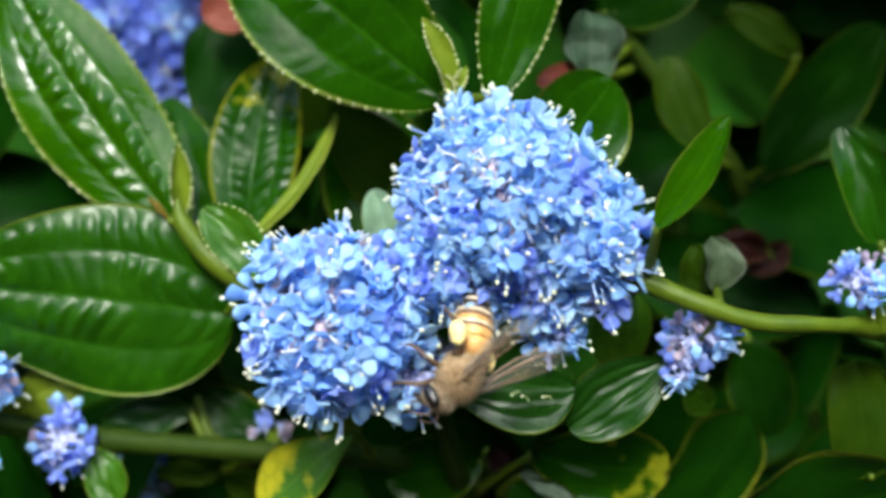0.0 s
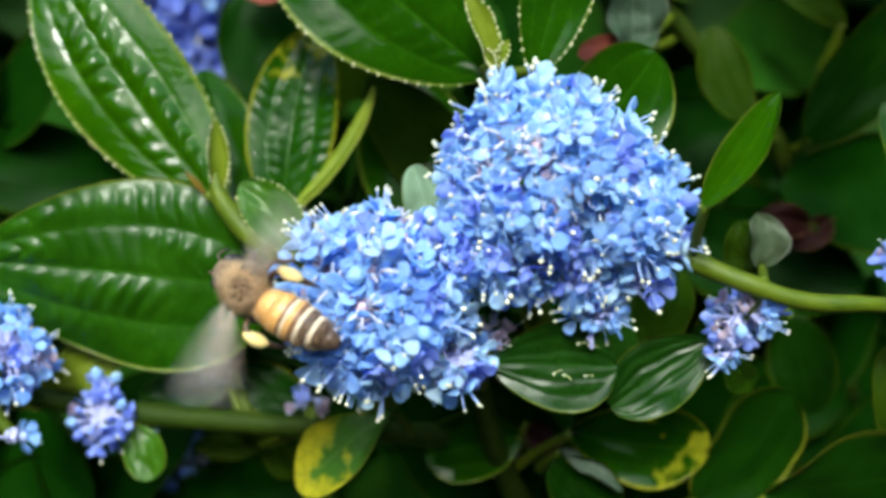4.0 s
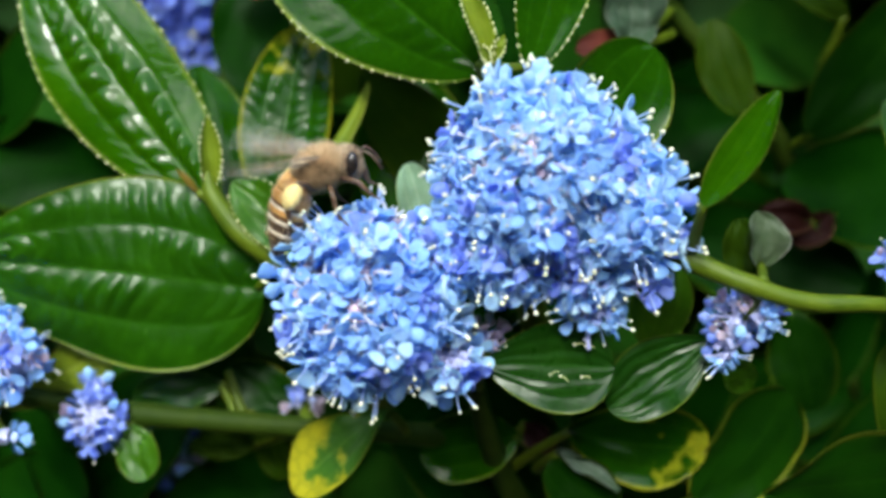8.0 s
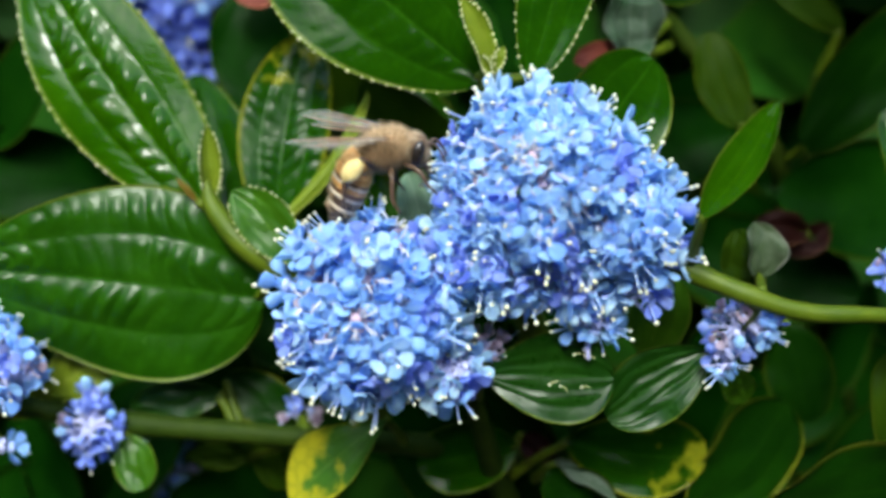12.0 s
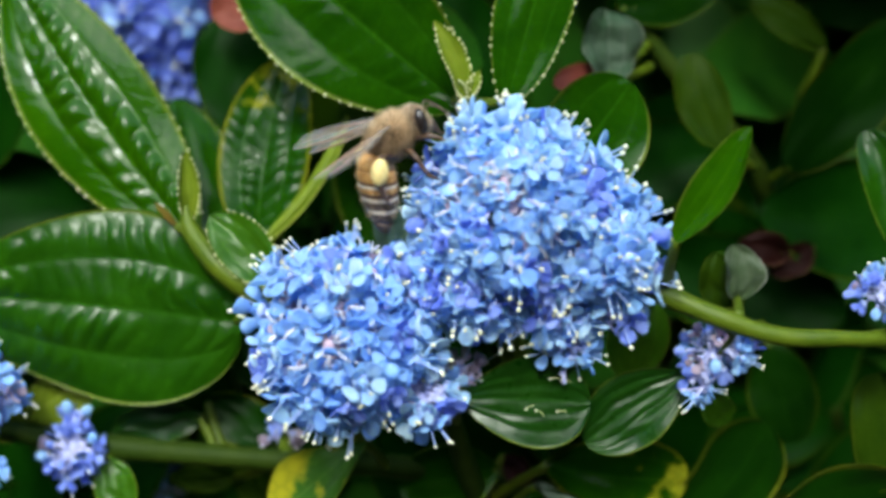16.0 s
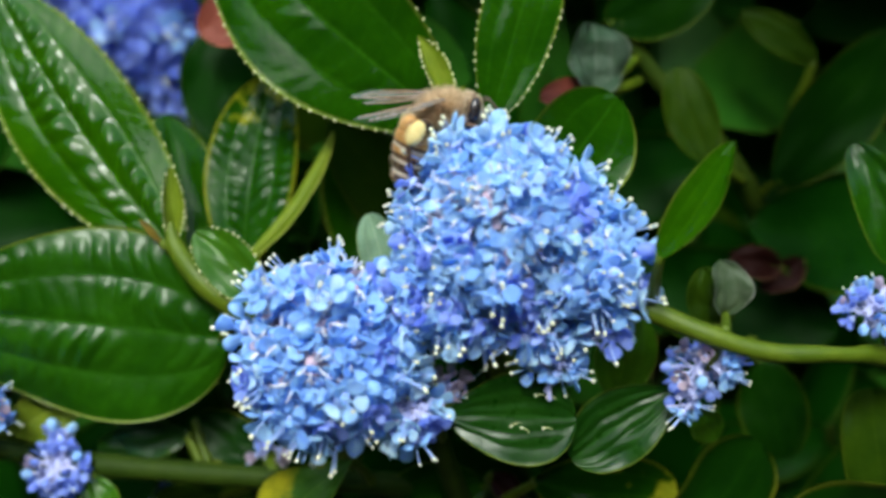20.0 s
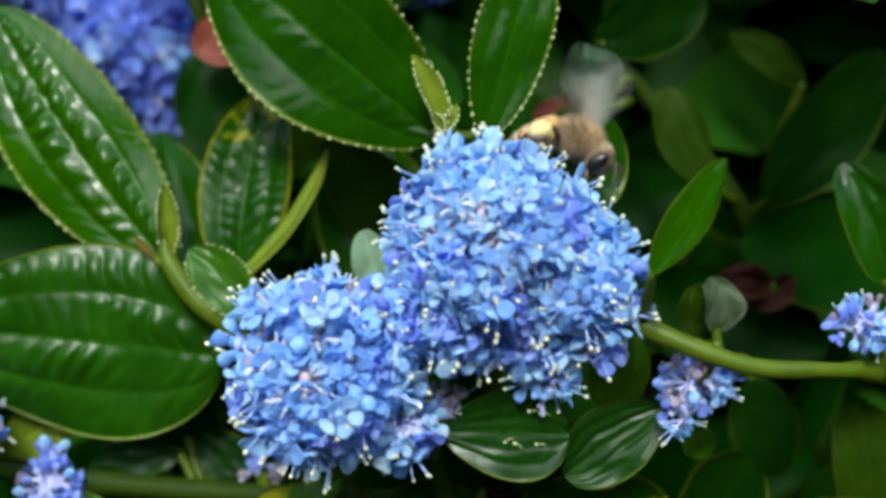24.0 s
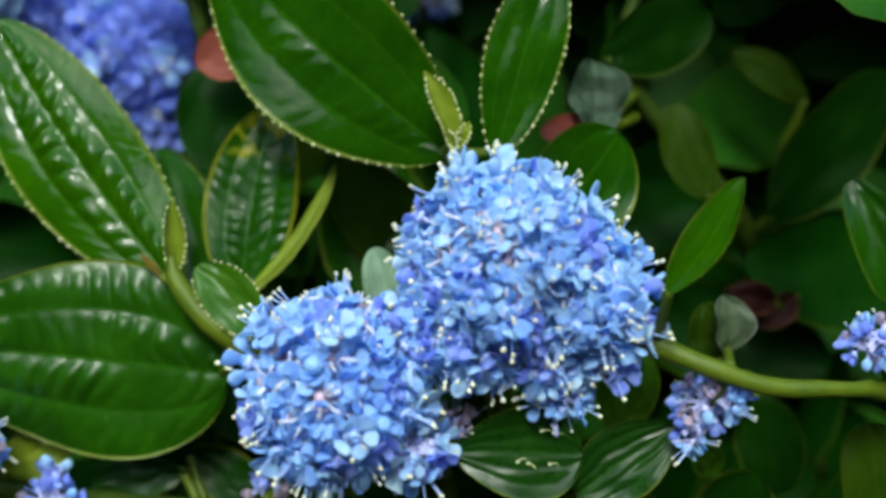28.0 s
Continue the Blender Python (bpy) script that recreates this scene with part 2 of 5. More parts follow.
BAND = simple("pale_hair_band", (0.56, 0.46, 0.33), (0.78, 0.68, 0.52), 3500, 0.7, 0.8, 0.0001)
EYE = simple("compound_eye", (0.008, 0.006, 0.006), (0.022, 0.016, 0.015), 6000, 0.22, 0.3, 0.00003)
LEGS = simple("dark_leg", (0.05, 0.028, 0.018), (0.12, 0.068, 0.035), 2500, 0.45)
POLLEN = simple("packed_pollen", (0.80, 0.60, 0.20), (0.92, 0.76, 0.36), 5000, 0.75, 0.8, 0.0001)
WING_VEIN = simple("wing_vein", (0.16, 0.09, 0.045), (0.26, 0.16, 0.09), 2000, 0.4)


def wing_material():
    k = Nodes("clear_wing")
    tone = k.mix(k.ramp(k.noise(700, 3), 0.3, 0.7), (0.62, 0.60, 0.55), (0.80, 0.80, 0.78))
    k.put(k.bsdf.inputs["Alpha"], 0.10)
    return k.finish(tone, 0.2, k.noise(1500, 3), 0.5, 0.0001)


WING = wing_material()

# ---- building blocks ----
ORIGIN = {}


def mesh_of(name, verts, faces, material, uvs=None, smooth=True):
    me = bpy.data.meshes.new(name)
    me.from_pydata([tuple(c * MM for c in v) for v in verts], [], faces)
    if uvs is not None:
        layer = me.uv_layers.new(name="UVMap")
        loops = np.empty(len(me.loops), dtype=np.int32)
        me.loops.foreach_get("vertex_index", loops)
        layer.data.foreach_set("uv", np.asarray(uvs, dtype=np.float32)[loops].ravel())
    if smooth:
        me.polygons.foreach_set("use_smooth", [True] * len(me.polygons))
    me.materials.append(material)
    return me


def thing(name, at, label, category, group="", data=None, kind=""):
    ob = new(name, data)
    ob.matrix_basis = PLAN @ Matrix.Translation(Vector(at) * MM)
    ORIGIN[ob] = Vector(at)
    return tagged(ob, label, category, group, kind)


def part(name, me, parent, at=(0, 0, 0), label="", m=None):
    """Links a mesh under a thing or a part; at: its place in the plan."""
    ob = new(name, me)
    ob.parent = parent
    ob.matrix_basis = Matrix.Translation((Vector(at) - ORIGIN[parent]) * MM) @ (m or Matrix())
    ORIGIN[ob] = Vector(at)
    return tagged(ob, label)


def smooth_path(points, steps=6):
    """Catmull-Rom through the points (position, radius)."""
    pts = [Vector((*p, r)) for p, r in points]
    pts = [pts[0] * 2 - pts[1]] + pts + [pts[-1] * 2 - pts[-2]]
    out = []
    for a, b, c, d in zip(pts, pts[1:], pts[2:], pts[3:]):
        for i in range(steps):
            s = i / steps
            out.append(0.5 * (2 * b + (c - a) * s + (2 * a - 5 * b + 4 * c - d) * s * s + (3 * b - a - 3 * c + d) * s ** 3))
    out.append(pts[-2])
    return out


def tube(points, sides=10, steps=6, knots=0.0, flat=1.0):
    """A tapered, closed tube through points given as ((x, y, z), radius)."""
    path = smooth_path(points, steps)
    verts, faces = [], []
    up = Vector((0.3, 0.5, 0.81))
    for i, p in enumerate(path):
        q = path[min(i + 1, len(path) - 1)].to_3d() - path[max(i - 1, 0)].to_3d()
        side = q.cross(up).normalized()
        over = side.cross(q).normalized()
        r = p[3] * (1 + knots * noise.noise(p.to_3d() * 0.35))
        for j in range(sides):
            a = j / sides * math.tau
            verts.append(p.to_3d() + side * math.cos(a) * r + over * math.sin(a) * r * flat)
    n = len(path)
    for i in range(n - 1):
        for j in range(sides):
            k = (j + 1) % sides
            faces.append((i * sides + j, i * sides + k, i * sides + sides + k, i * sides + sides + j))
    faces.append(tuple(reversed(range(sides))))
    faces.append(tuple(range((n - 1) * sides, n * sides)))
    return verts, faces


def blob(radii, rings=8, sides=12, shape=None):
    """A closed rounded body with its poles on z; shape(p) bends each point."""
    verts, faces = [], []
    for i in range(rings + 1):
        a = math.pi * i / rings
        if i in (0, rings):
            verts.append(Vector((0, 0, radii[2] * math.cos(a))))
            continue
        for j in range(sides):
            b = math.tau * j / sides
            verts.append(Vector((radii[0] * math.sin(a) * math.cos(b), radii[1] * math.sin(a) * math.sin(b), radii[2] * math.cos(a))))
    last = len(verts) - 1
    for j in range(sides):
        k = (j + 1) % sides
        faces.append((0, 1 + j, 1 + k))
        for i in range(rings - 2):
            o = 1 + i * sides
            faces.append((o + j, o + sides + j, o + sides + k, o + k))
        o = 1 + (rings - 2) * sides
        faces.append((o + j, last, o + k))
    if shape:
        verts = [shape(v) for v in verts]
    return verts, faces


def joined(*pieces):
    verts, faces = [], []
    for v, f in pieces:
        o = len(verts)
        verts += list(v)
        faces += [tuple(i + o for i in g) for g in f]
    return verts, faces


def moved(piece, m):
    return [m @ Vector(v) for v in piece[0]], piece[1]


def rows_of(count):
    return [i / (count - 1) for i in range(count)]


# ---- leaves ----
def leaf_shape(base, tip, width, face, curl, cup, quilt, blunt, swing, wave, far, seed, ridge=0.2):
    """Blade points by (u along, v across) with their normal, for one leaf."""
    base, tip = Vector(base), Vector(tip)
    along = (tip - base).normalized()
    length = (tip - base).length
    n = Vector(face)
    n = (n - along * n.dot(along)).normalized()
    side = along.cross(n)
    width = width / max(0.6, math.hypot(side.x, side.z))

    def half(u):
        return width / 2 * (max(0.0, math.sin(math.pi * min(1, max(0, u)) ** far))) ** blunt

    def at(u, v):
        h = half(u)
        w = abs(v)
        lift = cup * w * w * h - curl * length * 4 * (u - 0.45) ** 2 * 0.25
        lift += wave * width * 0.05 * math.sin(u * 9 + seed + (1.5 if v > 0 else 0)) * w * w
        lift += 0.25 * wave * noise.noise(Vector((u * 4 + seed * 3.1, v * 2.2, seed)))
        if quilt < 0:
            lift -= quilt * max(0.0, math.sin(math.pi * u)) ** 0.5 * (abs(math.sin(math.pi * (w * 3.1 + 0.35 * noise.noise(Vector((u * 4, v * 2, seed)))))) ** 0.8 - 0.4) * (1 - w ** 5)
        elif quilt:
            # three nerves: deep pillows between midrib and side nerve, shallow ones outside
            fade = max(0.0, math.sin(math.pi * u)) ** 0.6 * (1 - w ** 6)
            inner = w < 0.5
            pad = max(0.0, math.sin(math.pi * (w / 0.5 if inner else w / 0.5 - 1)))
            cells = 14
            drift = 0.9 * noise.noise(Vector((u * 3.5, v * 2.5, seed)))
            bump = abs(math.sin(math.pi * (u * cells - 0.10 * cells * w + (0.4 if v > 0 else 0) + drift))) ** 0.7
            lump = min(1.5, max(0.25, 0.85 + 1.6 * noise.noise(Vector((u * 3.4 + seed, v * 2.1, 2.0)))))
            lift += quilt * fade * pad * (0.05 + (1.0 if inner else ridge) * lump * bump)
            lift -= quilt * fade * (0.22 * math.exp(-(v / 0.07) ** 2) + 0.08 * math.exp(-((w - 0.5) / 0.05) ** 2))
        sway = swing * length * math.sin(math.pi * u) * 0.5
        return base + along * (u * length) + side * (v * h + sway) + n * lift

    return at, n, half, along, side


def leaf_mesh(name, at, n, material, origin, nu, nv, thick=0.16):
    us = [0.5 - 0.5 * math.cos(math.pi * t) for t in rows_of(nu)]
    us = [0.004 + 0.992 * u for u in us]
    vs = [-1 + 2 * t for t in rows_of(nv)]
    verts, uvs, faces = [], [], []
    o = Vector(origin)
    for level in (0, 1):
        for u in us:
            for v in vs:
                verts.append(at(u, v) - o - n * (thick * level * (1 - 0.8 * abs(v))))
                uvs.append((u, v))
    k = nu * nv
    for i in range(nu - 1):
        for j in range(nv - 1):
            a = i * nv + j
            faces.append((a, a + nv, a + nv + 1, a + 1))
            faces.append((k + a, k + a + 1, k + a + nv + 1, k + a + nv))
    for i in range(nu - 1):
        for j in (0, nv - 1):
            a, b = i * nv + j, i * nv + nv + j
            faces.append((a, k + a, k + b, b) if j else (a, b, k + b, k + a))
    for j in range(nv - 1):
        for i in (0, nu - 1):
            a = i * nv + j
            faces.append((a, a + 1, k + a + 1, k + a) if i == 0 else (a, k + a, k + a + 1, a + 1))
    return mesh_of(name, verts, faces, material, uvs)


LEAF_COUNT = [0]


def leaf(shoot, base, tip, width, material=LEAF, face=(0, -0.85, 0.5), curl=0.12, cup=0.18, quilt=0.10, blunt=0.6, swing=0.0, wave=1.0,
         teeth=0, stalk=None, label="", size=(40, 25), rib=True, far=1.0, ridge=0.33):
    """One leaf of a shoot: blade with its midrib, stalk and the little glands along its margin."""
    LEAF_COUNT[0] += 1
    seed = LEAF_COUNT[0] * 1.37
    at, n, half, along, side = leaf_shape(base, tip, width, face, curl, cup, quilt, blunt, swing, wave, far, seed, ridge)
    ob = part("leaf", leaf_mesh("leaf", at, n, material, base, *size), shoot, base, label)
    o = Vector(base)
    if rib:
        path = [(at(u, 0) - o - n * 0.38, 0.30 * (1 - 0.8 * u)) for u in (0.0, 0.25, 0.5, 0.75, 0.97)]
        part("midrib", mesh_of("midrib", *tube([(tuple(p), r) for p, r in path], 6, 3), STEM), ob, base)
    foot = Vector(stalk) if stalk else o - along * 2.2 - n * 0.8
    path = [(tuple(foot - o), 0.55), (tuple((foot - o) * 0.5 - n * 0.15), 0.45), (tuple(at(0.03, 0) - o - n * 0.1), 0.36)]
    part("leaf_stalk", mesh_of("leaf_stalk", *tube(path, 7, 4), STEM), ob, base)
    if teeth:
        rng = random.Random(LEAF_COUNT[0])
        for s in (-1, 1):
            beads = []
            for i in range(teeth):
                u = 0.05 + 0.92 * (i + rng.uniform(-0.25, 0.25)) / teeth
                r = rng.uniform(0.07, 0.14)
                beads.append(moved(blob((r, r, r * 1.3), 4, 6), Matrix.Translation(at(u, s * 1.005) - o)))
            part("toothed_margin", mesh_of("toothed_margin", *joined(*beads), GLAND), ob, base)
    return ob


def stem(shoot, points, material=STEM, name="stem", knots=0.12, sides=12, label=""):
    o = Vector(points[0][0])
    local = [(tuple(Vector(p) - o), r) for p, r in points]
    return part(name, mesh_of(name, *tube(local, sides, 8, knots), material), shoot, o, label)


# ---- flowers ----
def turn_to(z, spin):
    """A turn that brings z to the given way, after a spin about it."""
    return Vector(z).to_track_quat("Z", "Y").to_matrix().to_4x4() @ Matrix.Rotation(spin, 4, "Z")


def petal(length, width, cup, hood):
    """A thin round spoon of a petal along x on a narrow claw, hollow above, its rim uneven."""
    kink = Vector((length * 37, width * 53, hood * 71))
    v, f = blob((1, 1, 1), 6, 9)
    out = []
    for p in v:
        # the blade lies flat: the poles of the round body become claw and tip
        x, y, z = p.z, p.y, p.x
        s = (x + 1) / 2
        y *= width * (0.62 + 0.38 * s)
        q = Vector((length * (x + 1), y, z * 0.085))
        q.z += cup * (y * y / width + 0.35 * length * (s - 0.5) ** 2) + hood * length * s * s * 0.8
        q.x -= hood * 0.45 * length * s ** 3
        out.append(q + 0.055 * noise.noise_vector(q * 2.2 + kink))
    return out, [tuple(reversed(g)) for g in f]


def floret_meshes(name, seed, material, openness, stamens, size=1.0, petals_left=5):
    """Five clawed petals, the five incurved sepals between them, stamens and anthers of one little flower, its axis on z."""
    rng = random.Random(seed)
    blades, threads, beads = [], [], []
    for k in range(petals_left):
        a = k * math.tau / 5 + rng.uniform(-0.3, 0.3)
        tilt = radians(-72 + openness * rng.uniform(45, 85))
        claw = rng.uniform(0.28, 0.55)
        m = Matrix.Rotation(a, 4, "Z") @ Matrix.Translation((0.28, 0, rng.uniform(-0.1, 0.15))) @ Matrix.Rotation(tilt, 4, "Y") @ Matrix.Translation((claw, 0, 0)) @ Matrix.Rotation(rng.uniform(-0.45, 0.45), 4, "X")
        blades.append(moved(petal(0.66 * size * rng.uniform(0.8, 1.2), 0.74 * size * rng.uniform(0.8, 1.2), rng.uniform(0.25, 0.6), rng.uniform(0.05, 0.5)), m))
        blades.append(moved(tube([((-claw, 0, 0), 0.09), ((0.12, 0, 0.0), 0.10)], 5, 1), m))
    for k in range(5):
        a = (k + 0.5) * math.tau / 5 + rng.uniform(-0.15, 0.15)
        m = Matrix.Rotation(a, 4, "Z") @ Matrix.Translation((0.42, 0, 0.0)) @ Matrix.Rotation(radians(rng.uniform(-120, -60)), 4, "Y")
        blades.append(moved(petal(0.36 * size, 0.34 * size, 0.4, 0.4), m))
    disc = blob((0.60 * size, 0.60 * size, 0.34), 5, 10)
    for k in range(stamens):
        a = rng.uniform(0, math.tau)
        lean, high = rng.uniform(0.4, 1.2), rng.uniform(1.5, 2.5)
        tip = Vector((math.cos(a) * lean, math.sin(a) * lean, high))
        threads.append(tube([((0.2 * math.cos(a), 0.2 * math.sin(a), 0), 0.07), (tuple(tip * 0.55 + Vector((math.cos(a), math.sin(a), 0)) * 0.15), 0.06), (tuple(tip), 0.05)], 5, 2))
        r = rng.uniform(0.13, 0.19)
        beads.append(moved(blob((r, r, r * 1.15), 5, 7), Matrix.Translation(tip)))
    stalk = tube([((0, 0, -3.4), 0.16), ((0.1, 0, -1.6), 0.15), ((0, 0, 0), 0.2)], 6, 2)
    return {
        "floret": mesh_of(name, *joined(*blades), material),
        "disc": mesh_of("disc", *disc, HEART),
        "pedicel": mesh_of("pedicel", *stalk, PEDICEL),
        "stamen_tuft": mesh_of("stamen_tuft", *joined(*threads), STAMEN) if threads else None,
        "anther_tuft": mesh_of("anther_tuft", *joined(*beads), ANTHER) if beads else None,
    }


def spent_meshes(name, seed):
    """A flower that has dropped its petals: curled mauve sepals, a rosy seed vessel and a fan of long pale threads."""
    rng = random.Random(seed)
    sepals, threads = [], []
    for k in range(5):
        a = k * math.tau / 5 + rng.uniform(-0.4, 0.4)
        m = Matrix.Rotation(a, 4, "Z") @ Matrix.Translation((0.35, 0, -0.1)) @ Matrix.Rotation(radians(rng.uniform(-70, 10)), 4, "Y")
        sepals.append(moved(petal(0.56, 0.46, 0.5, 0.5), m))
    for k in range(5):
        a = rng.uniform(0, math.tau)
        tip = Vector((math.cos(a) * rng.uniform(1.0, 2.0), math.sin(a) * rng.uniform(1.0, 2.0), rng.uniform(0.7, 1.5)))
        threads.append(tube([((0.2 * math.cos(a), 0.2 * math.sin(a), -0.2), 0.13), (tuple(tip * 0.5 + Vector((0, 0, 0.25))), 0.12), (tuple(tip), 0.08)], 5, 2))
    stalk = tube([((0, 0, -3.0), 0.17), ((0.15, 0, -1.6), 0.16), ((0, 0, 0), 0.22)], 6, 2)
    return {
        "floret": mesh_of(name, *joined(*sepals), PETAL_MAUVE),
        "disc": mesh_of("disc", *blob((0.52, 0.52, 0.50), 6, 10), DISC),
        "pedicel": mesh_of("pedicel", *stalk, FILAMENT),
        "stamen_tuft": mesh_of("stamen_tuft", *joined(*threads), FILAMENT),
        "anther_tuft": None,
    }


def bud_meshes(name, seed, material):
    rng = random.Random(seed)

    def shape(p):
        a = math.atan2(p.y, p.x)
        k = 1 - 0.10 * abs(math.sin(a * 2.5)) * (1 - abs(p.z) / 1.0)
        return Vector((p.x * k, p.y * k, p.z + 0.5 + 0.15 * max(0, p.z) ** 2))

    r = rng.uniform(0.58, 0.75)
    stalk = tube([((0, 0, -3.4), 0.15), ((0.1, 0, -1.6), 0.15), ((0, 0, 0), 0.22)], 6, 2)
    return {"floret": mesh_of(name, *blob((r, r, r * 1.12), 8, 15, shape), material), "disc": None, "pedicel": mesh_of("pedicel", *stalk, PEDICEL), "stamen_tuft": None, "anther_tuft": None}


OPEN = [floret_meshes("floret", 10 + i, PETAL_PALE if i in (1, 5) else PETAL, o, n, z, k) for i, (o, n, z, k) in enumerate([(0.75, 2, 1.0, 5), (0.5, 2, 1.1, 5), (0.95, 4, 1.05, 5), (0.3, 1, 1.0, 4), (0.65, 3, 1.15, 5), (0.8, 1, 1.2, 5), (0.9, 2, 1.1, 4), (1.0, 3, 1.0, 5)])]
VIOLET = [floret_meshes("floret", 30 + i, PETAL_VIOLET, o, n, z) for i, (o, n, z) in enumerate([(0.6, 0, 1.0), (0.35, 1, 0.95), (0.7, 0, 0.95)])]
MAUVE = [floret_meshes("floret", 40 + i, PETAL_MAUVE, o, n, z) for i, (o, n, z) in enumerate([(0.25, 1, 0.85), (0.45, 1, 0.8)])]
SPENT = [spent_meshes("floret", 60 + i) for i in range(3)]
BUDS = [bud_meshes("bud", 50, PETAL), bud_meshes("bud", 51, PETAL_VIOLET)]


def put_floret(cluster, kit, at, way, spin, size):
    m = turn_to(way, spin) @ Matrix.Scale(size, 4)
    ob = part("floret" if kit["disc"] else "bud", kit["floret"], cluster, at, m=m)
    for name in ("disc", "pedicel", "stamen_tuft", "anther_tuft"):
        if kit[name]:
            child = new(name, kit[name])
            child.parent = ob
    return ob


def flower_cluster(globes, label, foot, seed, spacing=1.95, size=1.0, violet=0.09, mauve=0.10, buds=0.07, group="flower clusters", limit=298, back=6.0, bare=()):
    """A rounded head of little flowers: each globe is (centre, rx, rz); florets sit on the union of the globes and point outwards. bare: (x, z, radius) of spots where the flowers are spent."""
    rng = random.Random(seed)
    centre = Vector(globes[0][0])
    ob = thing("flower_cluster", centre, label, "flower", group)
    spots = []
    for g, (c, rx, rz) in enumerate(globes):
        c = Vector(c)
        ry = (rx + rz) / 2
        area = 4 * math.pi * ((rx * rz) ** 1.6 / 3 + (rx * ry) ** 1.6 / 3 + (ry * rz) ** 1.6 / 3) ** (1 / 1.6)
        count = max(6, int(area / spacing ** 2 * 1.2))
        for i in range(count):
            z = 1 - 2 * (i + 0.5) / count
            a = i * 2.39996 + rng.uniform(-0.15, 0.15)
            q = math.sqrt(1 - z * z)
            d = Vector((q * math.cos(a), z, q * math.sin(a)))
            d = (d + Vector([rng.uniform(-0.10, 0.10) for _ in range(3)])).normalized()
            p = c + Vector((d.x * rx, d.y * ry, d.z * rz)) * rng.uniform(0.86, 1.06)
            if p.y > centre.y + back:
                continue
            inside = any(h != g and ((p.x - e[0]) / ex) ** 2 + ((p.z - e[2]) / ez) ** 2 + ((p.y - e[1]) / ((ex + ez) / 2)) ** 2 < 0.78 for h, (e, ex, ez) in enumerate(globes))
            if inside or any((p - s[0]).length < spacing * 0.72 for s in spots):
                continue
            spots.append((p, Vector((d.x / rx, d.y / ry, d.z / rz)).normalized()))
    spots.sort(key=lambda s: s[0].y)
    for p, d in spots[:limit]:
        way = (d + Vector([rng.uniform(-0.38, 0.38) for _ in range(3)])).normalized()
        pick = rng.random()
        over = any((p.x - x) ** 2 + (p.z - z) ** 2 < 1.7 * r * r for x, z, r in bare)
        if over:
            p = p - d * 1.4
        kits = SPENT if over else VIOLET if pick < violet else MAUVE if pick < violet + mauve else BUDS if pick < violet + mauve + buds else OPEN
        put_floret(ob, rng.choice(kits), p, way, rng.uniform(0, 6.28), size * rng.uniform(0.85, 1.15))
    # the florets that stand deeper in the head
    inner, hearts = [], []
    for c, rx, rz in globes:
        if rx < 4:
            continue
        for i in range(int(rx * rz * 1.5)):
            z = 1 - 2 * (i + 0.5) / int(rx * rz * 1.5)
            q = math.sqrt(1 - z * z)
            d = Vector((q * math.cos(i * 2.39996), -abs(z), q * math.sin(i * 2.39996)))
            m = Matrix.Translation(Vector(c) - centre + Vector((d.x * rx, d.y * (rx + rz) / 2, d.z * rz)) * rng.uniform(0.70, 0.84)) @ turn_to(d, rng.uniform(0, 6)) @ Matrix.Scale(size, 4)
            kit = rng.choice(OPEN)
            inner.append(moved(([v.co / MM for v in kit["floret"].vertices], [tuple(f.vertices) for f in kit["floret"].polygons]), m))
            hearts.append(moved(blob((0.62, 0.62, 0.36), 4, 8), m))
    if inner:
        # far head: darker inner petals carry its shade in the colour
        for name, pile, mat in (("inner_bloom", inner, PETAL_VIOLET if violet > 0.5 else PETAL), ("inner_heart", hearts, HEART)):
            tagged(part(name, mesh_of(name, *joined(*pile), mat), ob, centre), "small blue flowers deep in the head", kind="stuff")
    # branching stalks within
    rays = []
    for c, rx, rz in globes:
        local = Vector(c) - centre
        if local.length > 1:
            rays.append(tube([((0, 0, 0), 0.5), (tuple(local * 0.6), 0.45), (tuple(local), 0.35)], 6, 3))
        for i in range(16):
            d = Vector([rng.gauss(0, 1) for _ in range(3)]).normalized()
            e = local + Vector((d.x * rx, d.y * (rx + rz) / 2, d.z * rz)) * 0.86
            rays.append(tube([(tuple(local), 0.34), (tuple(local.lerp(e, 0.5) + Vector((0, 0, 0.4))), 0.28), (tuple(e), 0.2)], 5, 2))
    part("inner_stalk", mesh_of("inner_stalk", *joined(*rays), PEDICEL), ob, centre)
    start = Vector(foot) - centre
    part("main_stalk", mesh_of("main_stalk", *tube([(tuple(start), 0.85), (tuple(start * 0.5), 0.7), ((0, 0, 0), 0.55)], 9, 6, 0.1), STEM), ob, centre)
    return ob


# ---- ground ----
def ground():
    steps, verts, faces = 60, [], []
    for i in range(steps + 1):
        for j in range(steps + 1):
            x, y = ((k / steps * 2 - 1) for k in (i, j))
            x, y = 400 * x ** 5 + 1.5 * x, 400 * y ** 5 + 1.5 * y
            near = math.exp(-(x * x + y * y) / 16)
            verts.append((x * 1000, y * 1000, 35 * near * noise.noise(Vector((x * 6, y * 6, 0))) - 10))
    for i in range(steps):
        for j in range(steps):
            a = i * (steps + 1) + j
            faces.append((a, a + steps + 1, a + steps + 2, a + 1))
    ob = new("ground", mesh_of("ground", verts, faces, SOIL))
    tagged(ob, "dark crumbly garden soil below the shrub", "ground", kind="structure")


ground()


